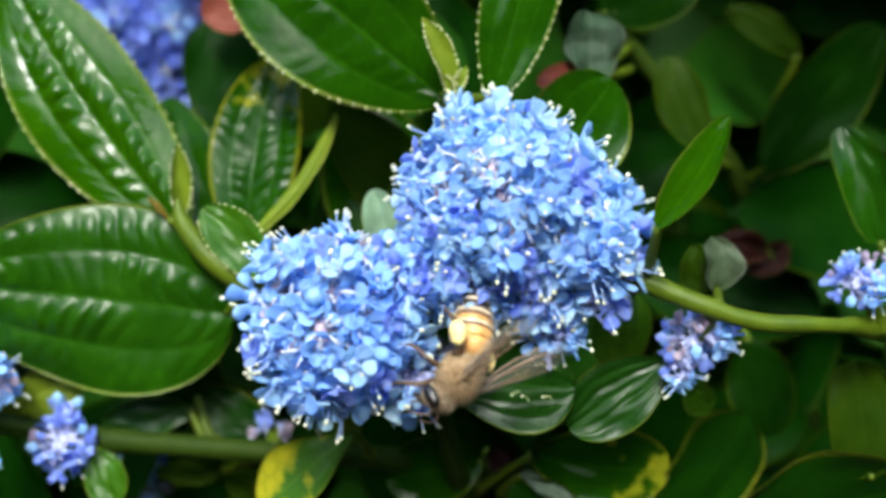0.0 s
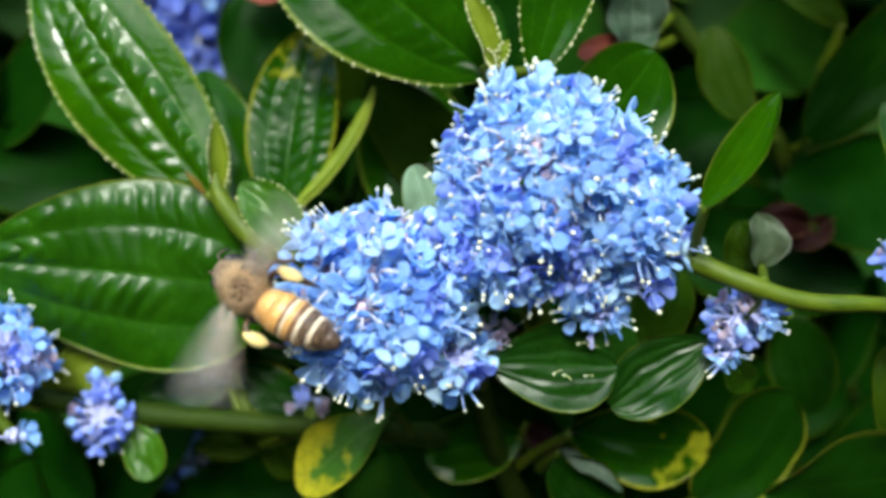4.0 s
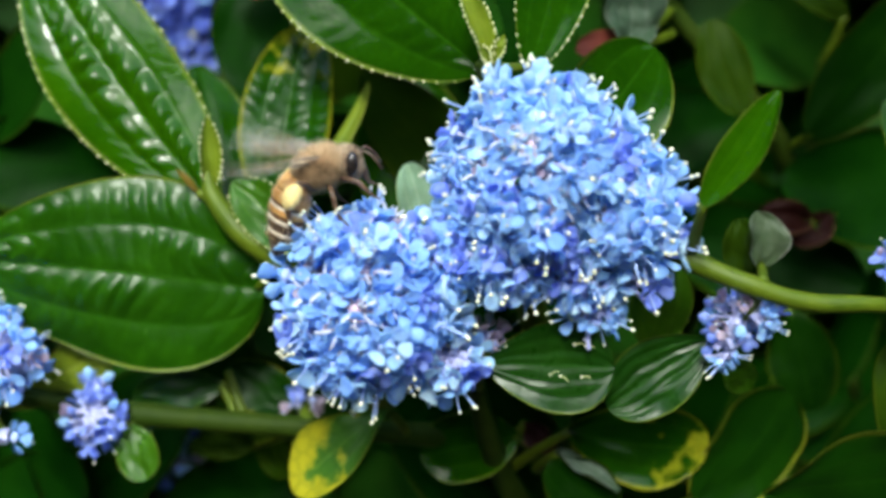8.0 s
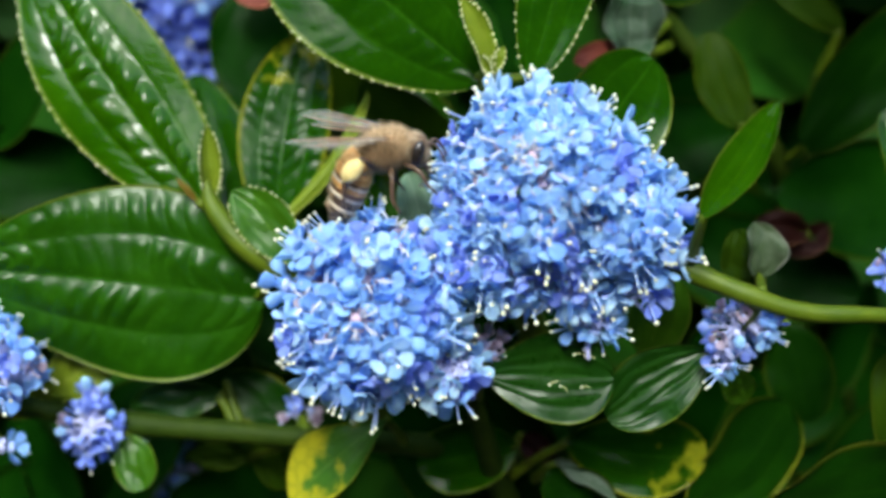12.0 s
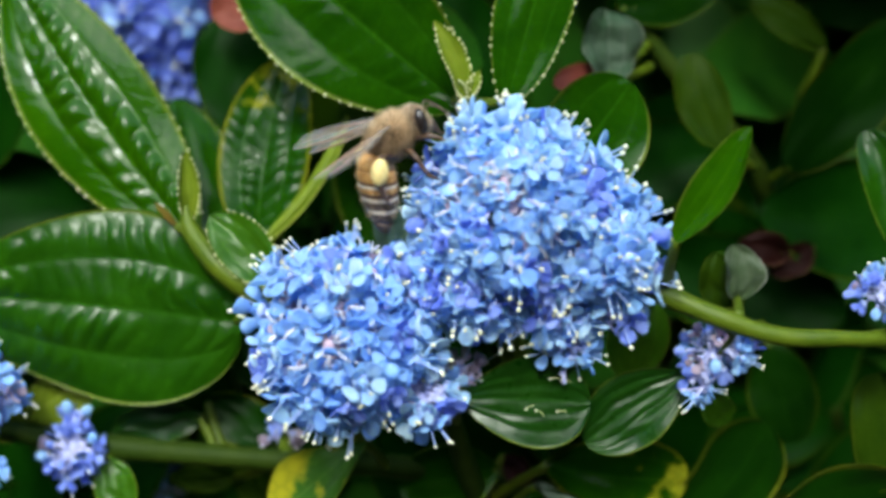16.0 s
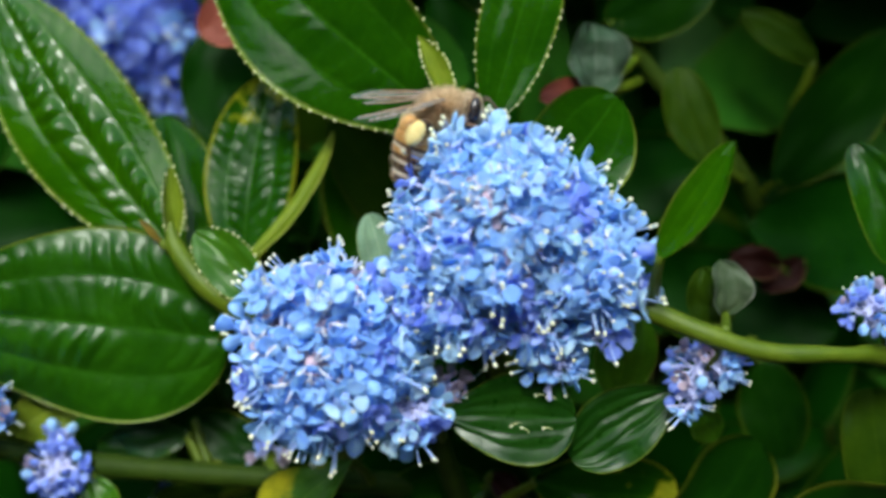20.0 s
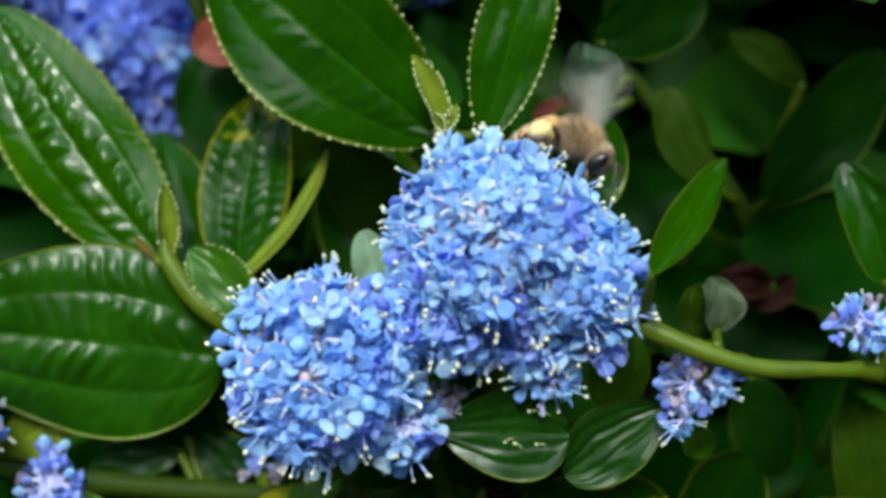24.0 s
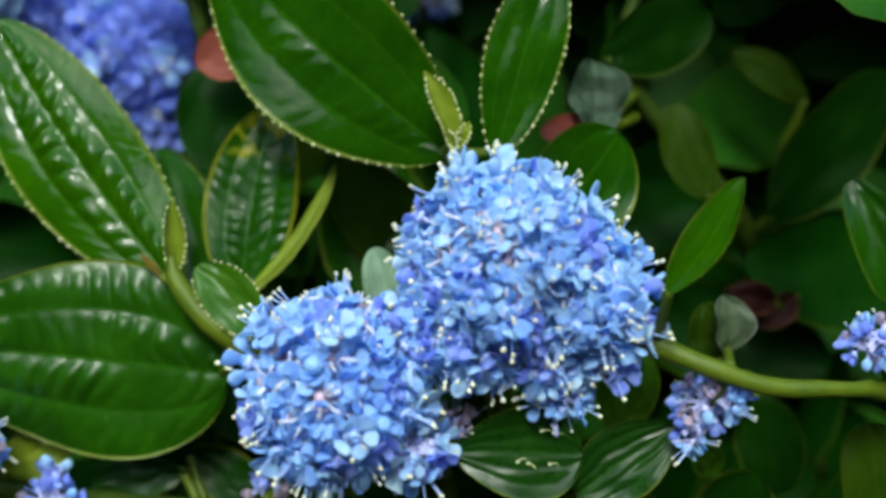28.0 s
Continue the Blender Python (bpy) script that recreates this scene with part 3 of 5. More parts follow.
def hedge():
    """An unseen hedge added round the shrub to block low sky, about 2 m high and 1.7 m off."""
    verts, faces, n, rows = [], [], 96, 22
    for j in range(rows + 1):
        for i in range(n):
            a = math.tau * i / n
            h = j / rows
            r = 1.75 - 0.25 * h * h + 0.16 * noise.noise(Vector((math.cos(a) * 7, math.sin(a) * 7, h * 8))) + 0.07 * noise.noise(Vector((math.cos(a) * 22, math.sin(a) * 22, h * 24)))
            r += 0.5 * max(0, h - 0.9)
            verts.append((r * math.cos(a) * 1000, r * math.sin(a) * 1000, (2.05 * h - 0.05) * 1000))
    for j in range(rows):
        for i in range(n):
            k = (i + 1) % n
            faces.append((j * n + i, j * n + n + i, j * n + n + k, j * n + k))
    outer = [(x * 1.35, y * 1.35, z) for x, y, z in verts]
    o = len(verts)
    faces += [tuple(reversed([q + o for q in f])) for f in list(faces)]
    faces += [(rows * n + i, o + rows * n + i, o + rows * n + (i + 1) % n, rows * n + (i + 1) % n) for i in range(n)]
    ob = new("sky_blocking_hedge", mesh_of("sky_blocking_hedge", verts + outer, faces, HEDGE))
    tagged(ob, "unseen dark hedge added round the shrub to block low sky", "hedge", kind="structure")


hedge()

# ---- the shoots with the leaves that lie near the flowers ----
FRONT = (0, -0.98, -0.1)
LEFT_AXIL, TOP_AXIL = (-19.6, 8.5, 4.2), (3.98, 6, 15.29)

left_shoot = thing("leafy_shoot", (-13.4, 13, -4.01), "green shoot with large glossy toothed leaves beside blue flowers", "shoot", "leafy shoots")
stem(left_shoot, [((-4.8, 26, -18.22), 1.5), ((-9.79, 16, -6.46), 1.3), ((-13.8, 9, -1.43), 1.1), ((-17.0, 7.5, 1.22), 1.0), (LEFT_AXIL, 0.85), ((-20.3, 8.8, 6.2), 0.45), ((-20.4, 9, 7.94), 0.2)], STEM)
leaf(left_shoot, (-20.41, 12, 3.82), (-38.13, 14, 28.75), 11.9, LEAF_FRESH, (-0.02, -0.95, -0.03), 0.10, -0.05, 0.52, 0.62, -0.05, 0.6, 26, LEFT_AXIL, "large glossy quilted green leaf with toothed margin", (240, 61), ridge=0.12)
leaf(left_shoot, (-20.06, 16, 2.14), (-23.41, 20, 17.94), 6.9, LEAF, (0.5, -0.85, 0.2), 0.1, 0.2, 0.1, 0.6, 0.05, 1, 0, LEFT_AXIL)
leaf(left_shoot, (-20.11, 9, 4.69), (-20.2, 8, 11.4), 1.8, LEAF_LIME, (0.3, -0.9, 0.2), 0.05, 0.9, 0.0, 0.7, 0.02, 1, 12, LEFT_AXIL, "small folded lime-green young leaf", (24, 11))
leaf(left_shoot, (-15.48, 10, -3.65), (-42.17, 9, -1.02), 17.0, LEAF_SHEEN, (0.02, -0.95, -0.11), 0.12, -0.09, 0.50, 0.62, 0.03, 0.8, 0, (-14.9, 9.5, -0.6), "broad dark glossy leaf with pale sky gleams", (190, 61), far=0.72, ridge=0.7)
leaf(left_shoot, (-12.39, 7, -0.19), (-17.79, 7, 5.88), 4.5, LEAF_BRIGHT, (-0.35, -0.8, 0.5), 0.15, 0.3, 0.08, 0.55, 0.05, 1, 14, LEFT_AXIL)

leaf(left_shoot, (-21.08, 9, 4.83), (-22.92, 8.5, 6.94), 0.6, BUD_SCALE, (0.2, -0.9, 0.2), 0.1, 0.6, 0.0, 0.8, 0.0, 1, 0, LEFT_AXIL, "tiny orange-brown bud scale", (14, 7), False)

top_shoot = thing("leafy_shoot", (4.83, 12, 7.09), "green shoot whose toothed leaves spread above the flowers", "shoot", "leafy shoots")
stem(top_shoot, [((9.88, 24, -10.05), 1.5), ((6.2, 14, 2.1), 1.3), ((4.44, 9, 10.79), 1.1), (TOP_AXIL, 0.95), ((4.12, 5, 16.91), 0.5)], STEM)
leaf(top_shoot, (3.36, 6, 14.96), (-17.52, 9, 33.97), 13.8, LEAF, (-0.1, -0.95, -0.26), 0.06, 0.12, 0.20, 0.6, -0.03, 1.0, 26, TOP_AXIL, "large green leaf with dotted toothed margin", (150, 51), ridge=0.35)
leaf(top_shoot, (3.76, 3, 14.82), (1.27, 2, 21.28), 2.0, LEAF_LIME, (0.4, -0.9, 0.1), 0.05, 0.8, 0.0, 0.7, 0.04, 1, 14, TOP_AXIL, "small folded lime-green young leaf", (24, 11))
leaf(top_shoot, (7.2, 4, 14.65), (12.2, 4, 31.57), 6.5, LEAF, (0.12, -0.95, -0.38), 0.05, 0.08, 0.14, 0.58, -0.02, 0.7, 20, TOP_AXIL, "upright green leaf with dotted toothed margin", (60, 31))
leaf(top_shoot, (9.7, 8, 7.3), (18.1, 7, 17.03), 9.2, LEAF, (0.1, -0.95, -0.2), 0.08, 0.15, 0.06, 0.5, 0.06, 0.7, 0, (5.78, 11, 7.02), "rounded dark leaf with thin pale margin", (50, 29), far=1.4)
leaf(top_shoot, (-1.11, 4, 0.97), (-2.87, 4, 7.09), 3.6, LEAF_PALE, (0.1, -0.95, 0.2), 0.1, 0.2, 0.04, 0.5, 0.0, 1, 0, (2.22, 8, -1.4), "small pale leaf seen from beneath", (30, 17))

leaf(top_shoot, (4.04, 3, 15.09), (4.93, 2.5, 17.29), 1.0, LEAF_LIME, (0, -0.9, 0.2), 0.1, 0.7, 0.0, 0.7, 0.0, 1, 6, TOP_AXIL, "tiny unfolding lime-green leaf", (16, 9), False)
leaf(top_shoot, (3.76, 3, 15.09), (2.92, 2.5, 16.56), 0.8, LEAF_LIME, (0, -0.9, 0.2), 0.1, 0.7, 0.0, 0.7, 0.0, 1, 6, TOP_AXIL, "tiny unfolding lime-green leaf", (16, 9), False)

mid_shoot = thing("leafy_shoot", (-13.7, 24, 1.18), "shaded shoot with yellow-edged leaves", "shoot", "leafy shoots")
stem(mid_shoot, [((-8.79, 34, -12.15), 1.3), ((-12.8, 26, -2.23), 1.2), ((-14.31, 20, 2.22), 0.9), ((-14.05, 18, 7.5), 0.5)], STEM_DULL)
leaf(mid_shoot, (-15.21, 15, 2.9), (-12.6, 17, 21.25), 8.6, LEAF_TIP, (-0.1, -0.95, -0.20), 0.06, 0.2, 0.32, 0.55, -0.06, 0.8, 0, (-13.34, 21, 1.15), "glossy leaf with yellowing tip", (110, 41), ridge=0.6)
leaf(mid_shoot, (-14.39, 11, 3.29), (-6.55, 13, 14.87), 1.3, LEAF_LIME, (-0.5, -0.8, 0.2), -0.10, -0.9, 0.0, 0.35, 0.10, 0.6, 0, (-13.76, 20, 1.68), "leaf seen on its rolled yellow-green edge", (34, 13))
leaf(mid_shoot, (-2.47, 24, 1.18), (-4.51, 26, 18.91), 11.9, LEAF, (0, -0.8, 0.6), 0.08, 0.15, 0.05, 0.55, 0.04, 1, 0, (-10.69, 28, -3.43))

right_shoot = thing("flowering_stem", (39.68, 4, -4.82), "smooth green stem running to the blue flower cluster", "stem")
stem(right_shoot, [((65.94, 30, -11.76), 1.5), ((41.04, 5, -5.2), 0.95), ((34.45, 0, -4.4), 0.66), ((28.37, -1, -4.13), 0.70), ((23.98, -1, -2.85), 0.78), ((19.58, 0, -0.93), 0.86), ((15.98, 1, 0.94), 0.9), ((12.52, 2, 2.77), 0.75)], STEM, knots=0.2)
leaf(right_shoot, (18.91, -6, 3.07), (23.88, -9, 11.32), 2.9, LEAF_FRESH, (-0.45, -0.85, 0.2), 0.06, 0.6, 0.16, 0.62, 0.10, 0.6, 0, (19.36, -1, 0.04), "bright green leaf folded along its midrib", (50, 27))
leaf(right_shoot, (20.06, 9, -1.42), (18.22, 11, -8.91), 5.4, LEAF_BRIGHT, FRONT, 0.1, 0.15, 0.08, 0.55, 0.05, 1, 0, (19.56, 2, -0.64))
leaf(right_shoot, (26.6, 8, -2.61), (25.4, 8, 2.6), 4.4, LEAF_OLIVE, FRONT, 0.1, 0.3, 0.1, 0.5, 0, 1.5, 0, (25.18, 1, -2.87), "small olive leaf behind a withered one")
leaf(right_shoot, (27.2, 7, -1.6), (26.7, 6, 3.1), 3.6, LEAF_PAPER, (0.3, -0.9, -0.1), 0.3, 0.5, 0.15, 0.42, 0, 2, 0, (25.68, 2, -2.68), "withered silvery translucent leaf", (30, 19))

low_shoot = thing("leafy_shoot", (5.6, 8, -12.51), "low shoot with rounded dark green leaves", "shoot", "leafy shoots")
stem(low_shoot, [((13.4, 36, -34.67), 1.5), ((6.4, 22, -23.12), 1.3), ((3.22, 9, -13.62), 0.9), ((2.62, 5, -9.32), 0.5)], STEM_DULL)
leaf(low_shoot, (3.12, 3, -9.49), (13.8, 2, -9.71), 7.8, LEAF_COOL, (0.05, -0.95, -0.10), 0.08, 0.18, -0.11, 0.5, -0.05, 0.7, 0, (2.97, 7, -11.91), "rounded dark green leaf with pale margin", (60, 35), far=1.5)
leaf(low_shoot, (21.86, 4, -7.57), (13.64, 5, -13.23), 6.2, LEAF_COOL, (-0.05, -0.95, 0.0), 0.06, 0.30, -0.24, 0.5, 0.03, 0.8, 0, (24.94, 10, -8.6), "dark leaf with glossy ridged veins", (60, 35), far=1.2)
leaf(low_shoot, (7.1, 16, -17.18), (-2.21, 17, -19.35), 6.8, LEAF, FRONT, 0.1, 0.1, 0.05, 0.5, 0, 1, 0, (5.74, 20, -21.08), far=1.2)
leaf(low_shoot, (11.07, 14, -16.61), (24.29, 14, -18.14), 7.9, LEAF_TIP, FRONT, 0.1, 0.1, 0.06, 0.5, 0.05, 1, 0, (6.29, 20, -21.08), far=1.3)
leaf(low_shoot, (24.94, 10, -9.81), (27.45, 12, -12.52), 3.0, LEAF_BRIGHT, FRONT, 0.1, 0.1, 0.04, 0.5, 0.05, 1, 0, (24.7, 9, -8.98))
leaf(low_shoot, (23.44, 16, -23.45), (32.18, 16, -13.44), 9.0, LEAF_EDGED, (0, -0.9, -0.5), 0.08, 0.12, 0.05, 0.42, 0.1, 1, 0, (18.05, 26, -27.94), "broad rounded shaded leaf with pale margin", far=1.2)
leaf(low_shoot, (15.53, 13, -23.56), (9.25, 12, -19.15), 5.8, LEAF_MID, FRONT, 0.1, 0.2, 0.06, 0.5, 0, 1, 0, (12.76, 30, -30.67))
leaf(low_shoot, (10.11, 12, -17.8), (15.73, 11, -21.11), 1.2, LEAF_DRY, (0.1, -0.7, 0.7), 0.2, 0.6, 0.1, 0.6, 0.1, 2, 0, (8.83, 18, -20.7), "narrow withered silvery leaf", (26, 11))
leaf(low_shoot, (7.5, 18, -16.44), (10.6, 17, -18.93), 2.6, LEAF_BROWN, FRONT, 0.2, 0.3, 0.1, 0.6, 0, 2, 0, (6.29, 20, -19.46), "dead brown leaf", (20, 11))

under_shoot = thing("leafy_shoot", (-28.67, 15, -15.21), "thin green stem with small leaves below the flowers", "shoot", "leafy shoots")
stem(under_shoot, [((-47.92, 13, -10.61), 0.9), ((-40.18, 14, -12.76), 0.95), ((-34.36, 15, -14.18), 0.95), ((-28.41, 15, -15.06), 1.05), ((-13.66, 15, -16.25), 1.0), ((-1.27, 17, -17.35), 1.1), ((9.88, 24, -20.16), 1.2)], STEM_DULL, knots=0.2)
leaf(under_shoot, (-28.5, 14, -15.94), (-26.85, 13, -20.86), 4.0, LEAF_BRIGHT, FRONT, 0.1, 0.15, 0.05, 0.5, -0.05, 1, 0, (-28.93, 15, -15.21), "small bright green rounded leaf", (36, 21), far=1.15)
leaf(under_shoot, (-20.36, 16, -12.53), (-29.06, 17, -13.92), 3.6, LEAF_COOL, (-0.05, -0.95, 0.05), 0.1, 0.1, 0.02, 0.5, 0, 1, 0, (-19.01, 16, -15.88), "small dark leaf with a bluish sheen")
leaf(under_shoot, (-20.47, 18, -11.29), (-13.58, 18, -14.51), 4.8, LEAF_EDGED, (0.1, -0.9, 0.1), 0.1, 0.15, 0.03, 0.5, 0.05, 1, 0, (-18.66, 17, -15.5))
leaf(under_shoot, (-4.68, 11, -13.99), (-13.52, 12, -21.6), 5.6, LEAF_YELLOW, (-0.1, -0.85, 0.4), 0.06, 0.35, 0.10, 0.62, 0.05, 1, 0, (-3.34, 16, -17.08), "green leaf blotched with yellow", (60, 33), far=1.5)
leaf(under_shoot, (-29.68, 14, -8.15), (-35.83, 14, -12.25), 4.9, LEAF_LIME, FRONT, 0.1, 0.1, 0.05, 0.5, 0, 1, 0, (-32.29, 15, -14.44))
leaf(under_shoot, (-17.8, 20, -18.85), (-24.84, 21, -19.12), 2.6, LEAF_OLIVE, FRONT, 0.1, 0.1, 0.05, 0.5, 0, 1, 0, (-12.75, 16, -16.56), "narrow olive leaf below the stem")
leaf(under_shoot, (-17.68, 21, -16.91), (-15.03, 22, -22.5), 3.6, LEAF_OLIVE, FRONT, 0.1, 0.1, 0.05, 0.5, 0, 1, 0, (-12.75, 16, -16.56))
leaf(under_shoot, (-44.09, 16, -13.01), (-33.84, 15, -12.88), 3.7, LEAF_LIME, FRONT, 0.1, 0.1, 0.05, 0.5, 0, 1, 0, (-43.77, 14, -11.84))

side_shoot = thing("leafy_shoot", (44.71, 16, -18.75), "shoot with pale-edged leaves at the shrub's side", "shoot", "leafy shoots")
stem(side_shoot, [((62.45, 40, -35.77), 1.4), ((48.21, 18, -20.17), 1.2), ((45.41, 14, -8.15), 1.0), ((45.05, 12, 0.55), 0.7)], STEM_DULL)
leaf(side_shoot, (42.28, 9, 2.64), (38.75, 9, 13.22), 4.4, LEAF_SHEEN, (-0.35, -0.9, 0.10), 0.25, 0.5, 0.12, 0.42, 0.10, 1, 0, (44.64, 12, -1.46), "dark glossy leaf with a pale gleaming fold", (50, 27))
leaf(side_shoot, (41.21, 10, -18.41), (39.76, 9, -7.85), 6.4, LEAF_OLIVE, (0, -0.9, -0.3), 0.08, 0.12, 0.05, 0.36, 0, 1, 0, (46.8, 16, -18.75), "blunt dull olive leaf")
leaf(side_shoot, (45.55, 12, -20.06), (28.28, 11, -21.86), 10.1, LEAF_EDGED, (0, -0.9, -0.5), 0.1, 0.1, 0.05, 0.72, 0.05, 1, 0, (48.48, 18, -20.7), "broad leaf with yellow margin", (50, 29), far=0.75)
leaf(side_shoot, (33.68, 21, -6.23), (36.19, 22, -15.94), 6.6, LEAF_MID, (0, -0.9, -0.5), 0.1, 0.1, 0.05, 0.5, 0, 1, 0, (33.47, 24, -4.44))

far_shoot = thing("leafy_shoot", (36.4, 30, 8.33), "shaded shoot with dull rounded leaves deep in the shrub", "shoot", "leafy shoots")
stem(far_shoot, [((47.92, 46, -17.33), 1.6), ((39.45, 36, 1.3), 1.4), ((33.77, 27, 11.58), 1.1), ((22.95, 22, 22.68), 0.9), ((20.38, 20, 27.15), 0.7), ((26.17, 24, 41.61), 0.5)], STEM_DULL)
leaf(far_shoot, (28.79, 20, 12.9), (25.54, 20, 22.01), 4.9, LEAF_OLIVE, (0, -0.9, -0.3), 0.1, 0.1, 0.05, 0.42, -0.04, 1, 0, (33.36, 26, 11.48), "blunt dull olive leaf")
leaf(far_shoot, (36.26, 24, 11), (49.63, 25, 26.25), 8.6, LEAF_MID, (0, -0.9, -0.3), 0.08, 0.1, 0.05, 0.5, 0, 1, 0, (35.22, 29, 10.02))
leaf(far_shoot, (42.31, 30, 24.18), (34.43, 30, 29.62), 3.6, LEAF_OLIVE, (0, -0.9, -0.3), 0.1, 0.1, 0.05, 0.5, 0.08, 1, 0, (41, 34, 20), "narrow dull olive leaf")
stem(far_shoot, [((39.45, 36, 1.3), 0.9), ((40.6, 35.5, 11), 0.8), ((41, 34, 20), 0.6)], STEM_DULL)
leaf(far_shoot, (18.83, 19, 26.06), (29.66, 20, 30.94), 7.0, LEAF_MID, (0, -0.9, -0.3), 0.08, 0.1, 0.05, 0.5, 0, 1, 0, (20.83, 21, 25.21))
leaf(far_shoot, (17.02, 14, 18.18), (16.96, 14, 24.92), 5.4, LEAF_DRY, (0.2, -0.9, 0.1), 0.15, 0.4, 0.25, 0.4, 0.05, 3, 0, (21.93, 21, 23.02), "withered greyish leaf", (36, 21))
leaf(far_shoot, (17.9, 15, 18.42), (11.98, 13, 18.07), 3.3, LEAF_RED, (0.1, -0.9, 0.3), 0.1, 0.2, 0.06, 0.5, 0, 1, 0, (22.4, 22, 21.02), "salmon-red fading leaf", (26, 17))
leaf(far_shoot, (36.84, 24, 2.58), (31.23, 22, 3.92), 3.3, LEAF_BROWN, FRONT, 0.2, 0.3, 0.1, 0.55, 0, 2, 0, (38.22, 34, 2.5), "dead brown leaf", (20, 11))
leaf(far_shoot, (39.76, 26, 3.48), (34.89, 25, 0.62), 3.1, LEAF_BROWN, FRONT, 0.2, 0.3, 0.1, 0.55, 0, 2, 0, (38.52, 34, 1.89), "dead brown leaf", (20, 11))

corner_shoot = thing("leafy_shoot", (-22.58, 36, 31.08), "shaded shoot with a red fading leaf", "shoot", "leafy shoots")
stem(corner_shoot, [((-20.77, 70, -4.64), 1.6), ((-21.01, 46, 18.81), 1.3), ((-21.26, 32, 28.89), 1.0), ((-23.87, 30, 37.88), 0.6)], STEM_DULL)
leaf(corner_shoot, (-15.67, 22, 28.19), (-20.56, 21, 25.76), 5.2, LEAF_RED, FRONT, 0.1, 0.2, 0.06, 0.5, 0, 1, 0, (-20.66, 32, 30.09), "salmon-red fading leaf", (26, 17))
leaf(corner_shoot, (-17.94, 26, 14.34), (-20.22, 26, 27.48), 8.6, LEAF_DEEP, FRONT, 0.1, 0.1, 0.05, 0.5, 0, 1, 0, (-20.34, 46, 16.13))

# ---- spent threads dropped from the flowers onto the low rounded leaf ----
def fallen_stamen():
    ob = thing("fallen_stamen", (10.87, 1.0, -7.6), "pale dropped flower thread lying on the leaf", "stamen", "fallen stamens")
    part("thread", mesh_of("thread", *tube([((-0.4, 0, 0), 0.045), ((0, 0, 0.1), 0.04), ((0.35, 0, 0), 0.03)], 5, 3), GLAND), ob, ORIGIN[ob])
    part("anther", mesh_of("anther", *moved(blob((0.10, 0.10, 0.12), 5, 7), Matrix.Translation((-0.42, 0, 0))), ANTHER), ob, ORIGIN[ob])
    return ob


stamen = fallen_stamen()
for x, z, turn in ((11.78, -7.83, 10), (8.92, -9.88, -20), (9.69, -10.37, 35), (11.46, -10.24, 5)):
    copy_thing(stamen, PLAN @ Matrix.Translation(Vector((x, 1.2, z)) * MM) @ Matrix.Rotation(radians(turn), 4, "Y"))

# ---- the flower clusters ----
flower_cluster([((-5.95, 0, -3.73), 6.7, 7.3), ((0.49, 1, -8.93), 1.9, 2.2), ((0.27, 1, -0.63), 2.9, 3.1)],
               "dense round cluster of tiny sky-blue flowers with pale stamens", (-11.81, 17, -5.22), 3, violet=0.10, mauve=0.0,
               bare=((-10.5, -2.0, 1.3), (-5.2, -1.4, 1.2), (-7.2, -6.4, 1.7), (-4.2, -3.3, 1.3), (-7.3, 3.2, 1.1), (-3.4, 2.4, 1.0)))
flower_cluster([((7.29, -1, 5.97), 7.0, 7.2), ((13.22, -1, 2.9), 5.0, 4.6), ((16.47, 0, 1.82), 2.4, 2.9), ((4.26, 0, 0.93), 4.7, 4.2),
                ((10.92, 0, -1.51), 3.1, 2.2), ((11.94, 1, -4.89), 1.7, 1.0), ((15.36, 0, -2.62), 1.7, 0.6)],
               "large domed cluster of tiny sky-blue flowers with creamy anthers", (12.93, 5, 2.62), 7, violet=0.12, mauve=0.0,
               bare=((2.8, 7.5, 1.4), (5.8, 9.7, 1.2), (7.3, 7.3, 1.2), (7.2, 3.7, 1.1), (10.6, 3.2, 1.5), (16.2, 4.1, 1.1), (17.4, 2.0, 1.0)))
flower_cluster([((24.1, 2, -5.4), 2.8, 1.7), ((22.51, 2, -7.67), 1.0, 1.8)], "small fading cluster of violet-blue flowers", (24.69, 0, -3.29), 11, 1.55, 0.68, 0.25, 0.15, 0.4, back=9)
flower_cluster([((-31.42, 13, -15.43), 2.4, 2.1), ((-31.17, 13, -12.64), 1.2, 1.3)], "small cluster of violet-blue flowers on the lower stem", (-28.93, 15, -15.21), 13, 1.6, 0.70, 0.6, 0.08, 0.3, back=9)
flower_cluster([((-38.12, 8, -9.13), 3.4, 3.3), ((-40.78, 8, -7.2), 2.9, 2.9)], "cluster of sky-blue flowers with white stamens", (-43.35, 13, -11.88), 17, 2.1, 0.9, 0.2, 0.05, 0.15, back=9)
flower_cluster([((-37.87, 9, -16.3), 0.9, 0.7)], "sprig of two pale blue flowers", (-42.85, 13, -12.13), 18, 2.2, 0.9, 0.1, 0.0, 0.1, back=9)
flower_cluster([((37.7, 1, -0.9), 2.6, 1.8)], "small fading cluster of violet-blue flowers", (39.72, 3, -4.91), 19, 1.55, 0.68, 0.22, 0.15, 0.4, back=9)
flower_cluster([((-12.97, 17, -14.29), 1.3, 1.2)], "tiny faded mauve flower cluster", (-12.37, 15, -16.09), 23, 1.8, 0.7, 0.2, 0.7, 0.1, back=9)
flower_cluster([((3.65, 5, -7.82), 1.5, 1.4)], "tiny faded mauve flower cluster", (2.75, 6, -10.13), 29, 1.8, 0.75, 0.2, 0.7, 0.1, back=9)
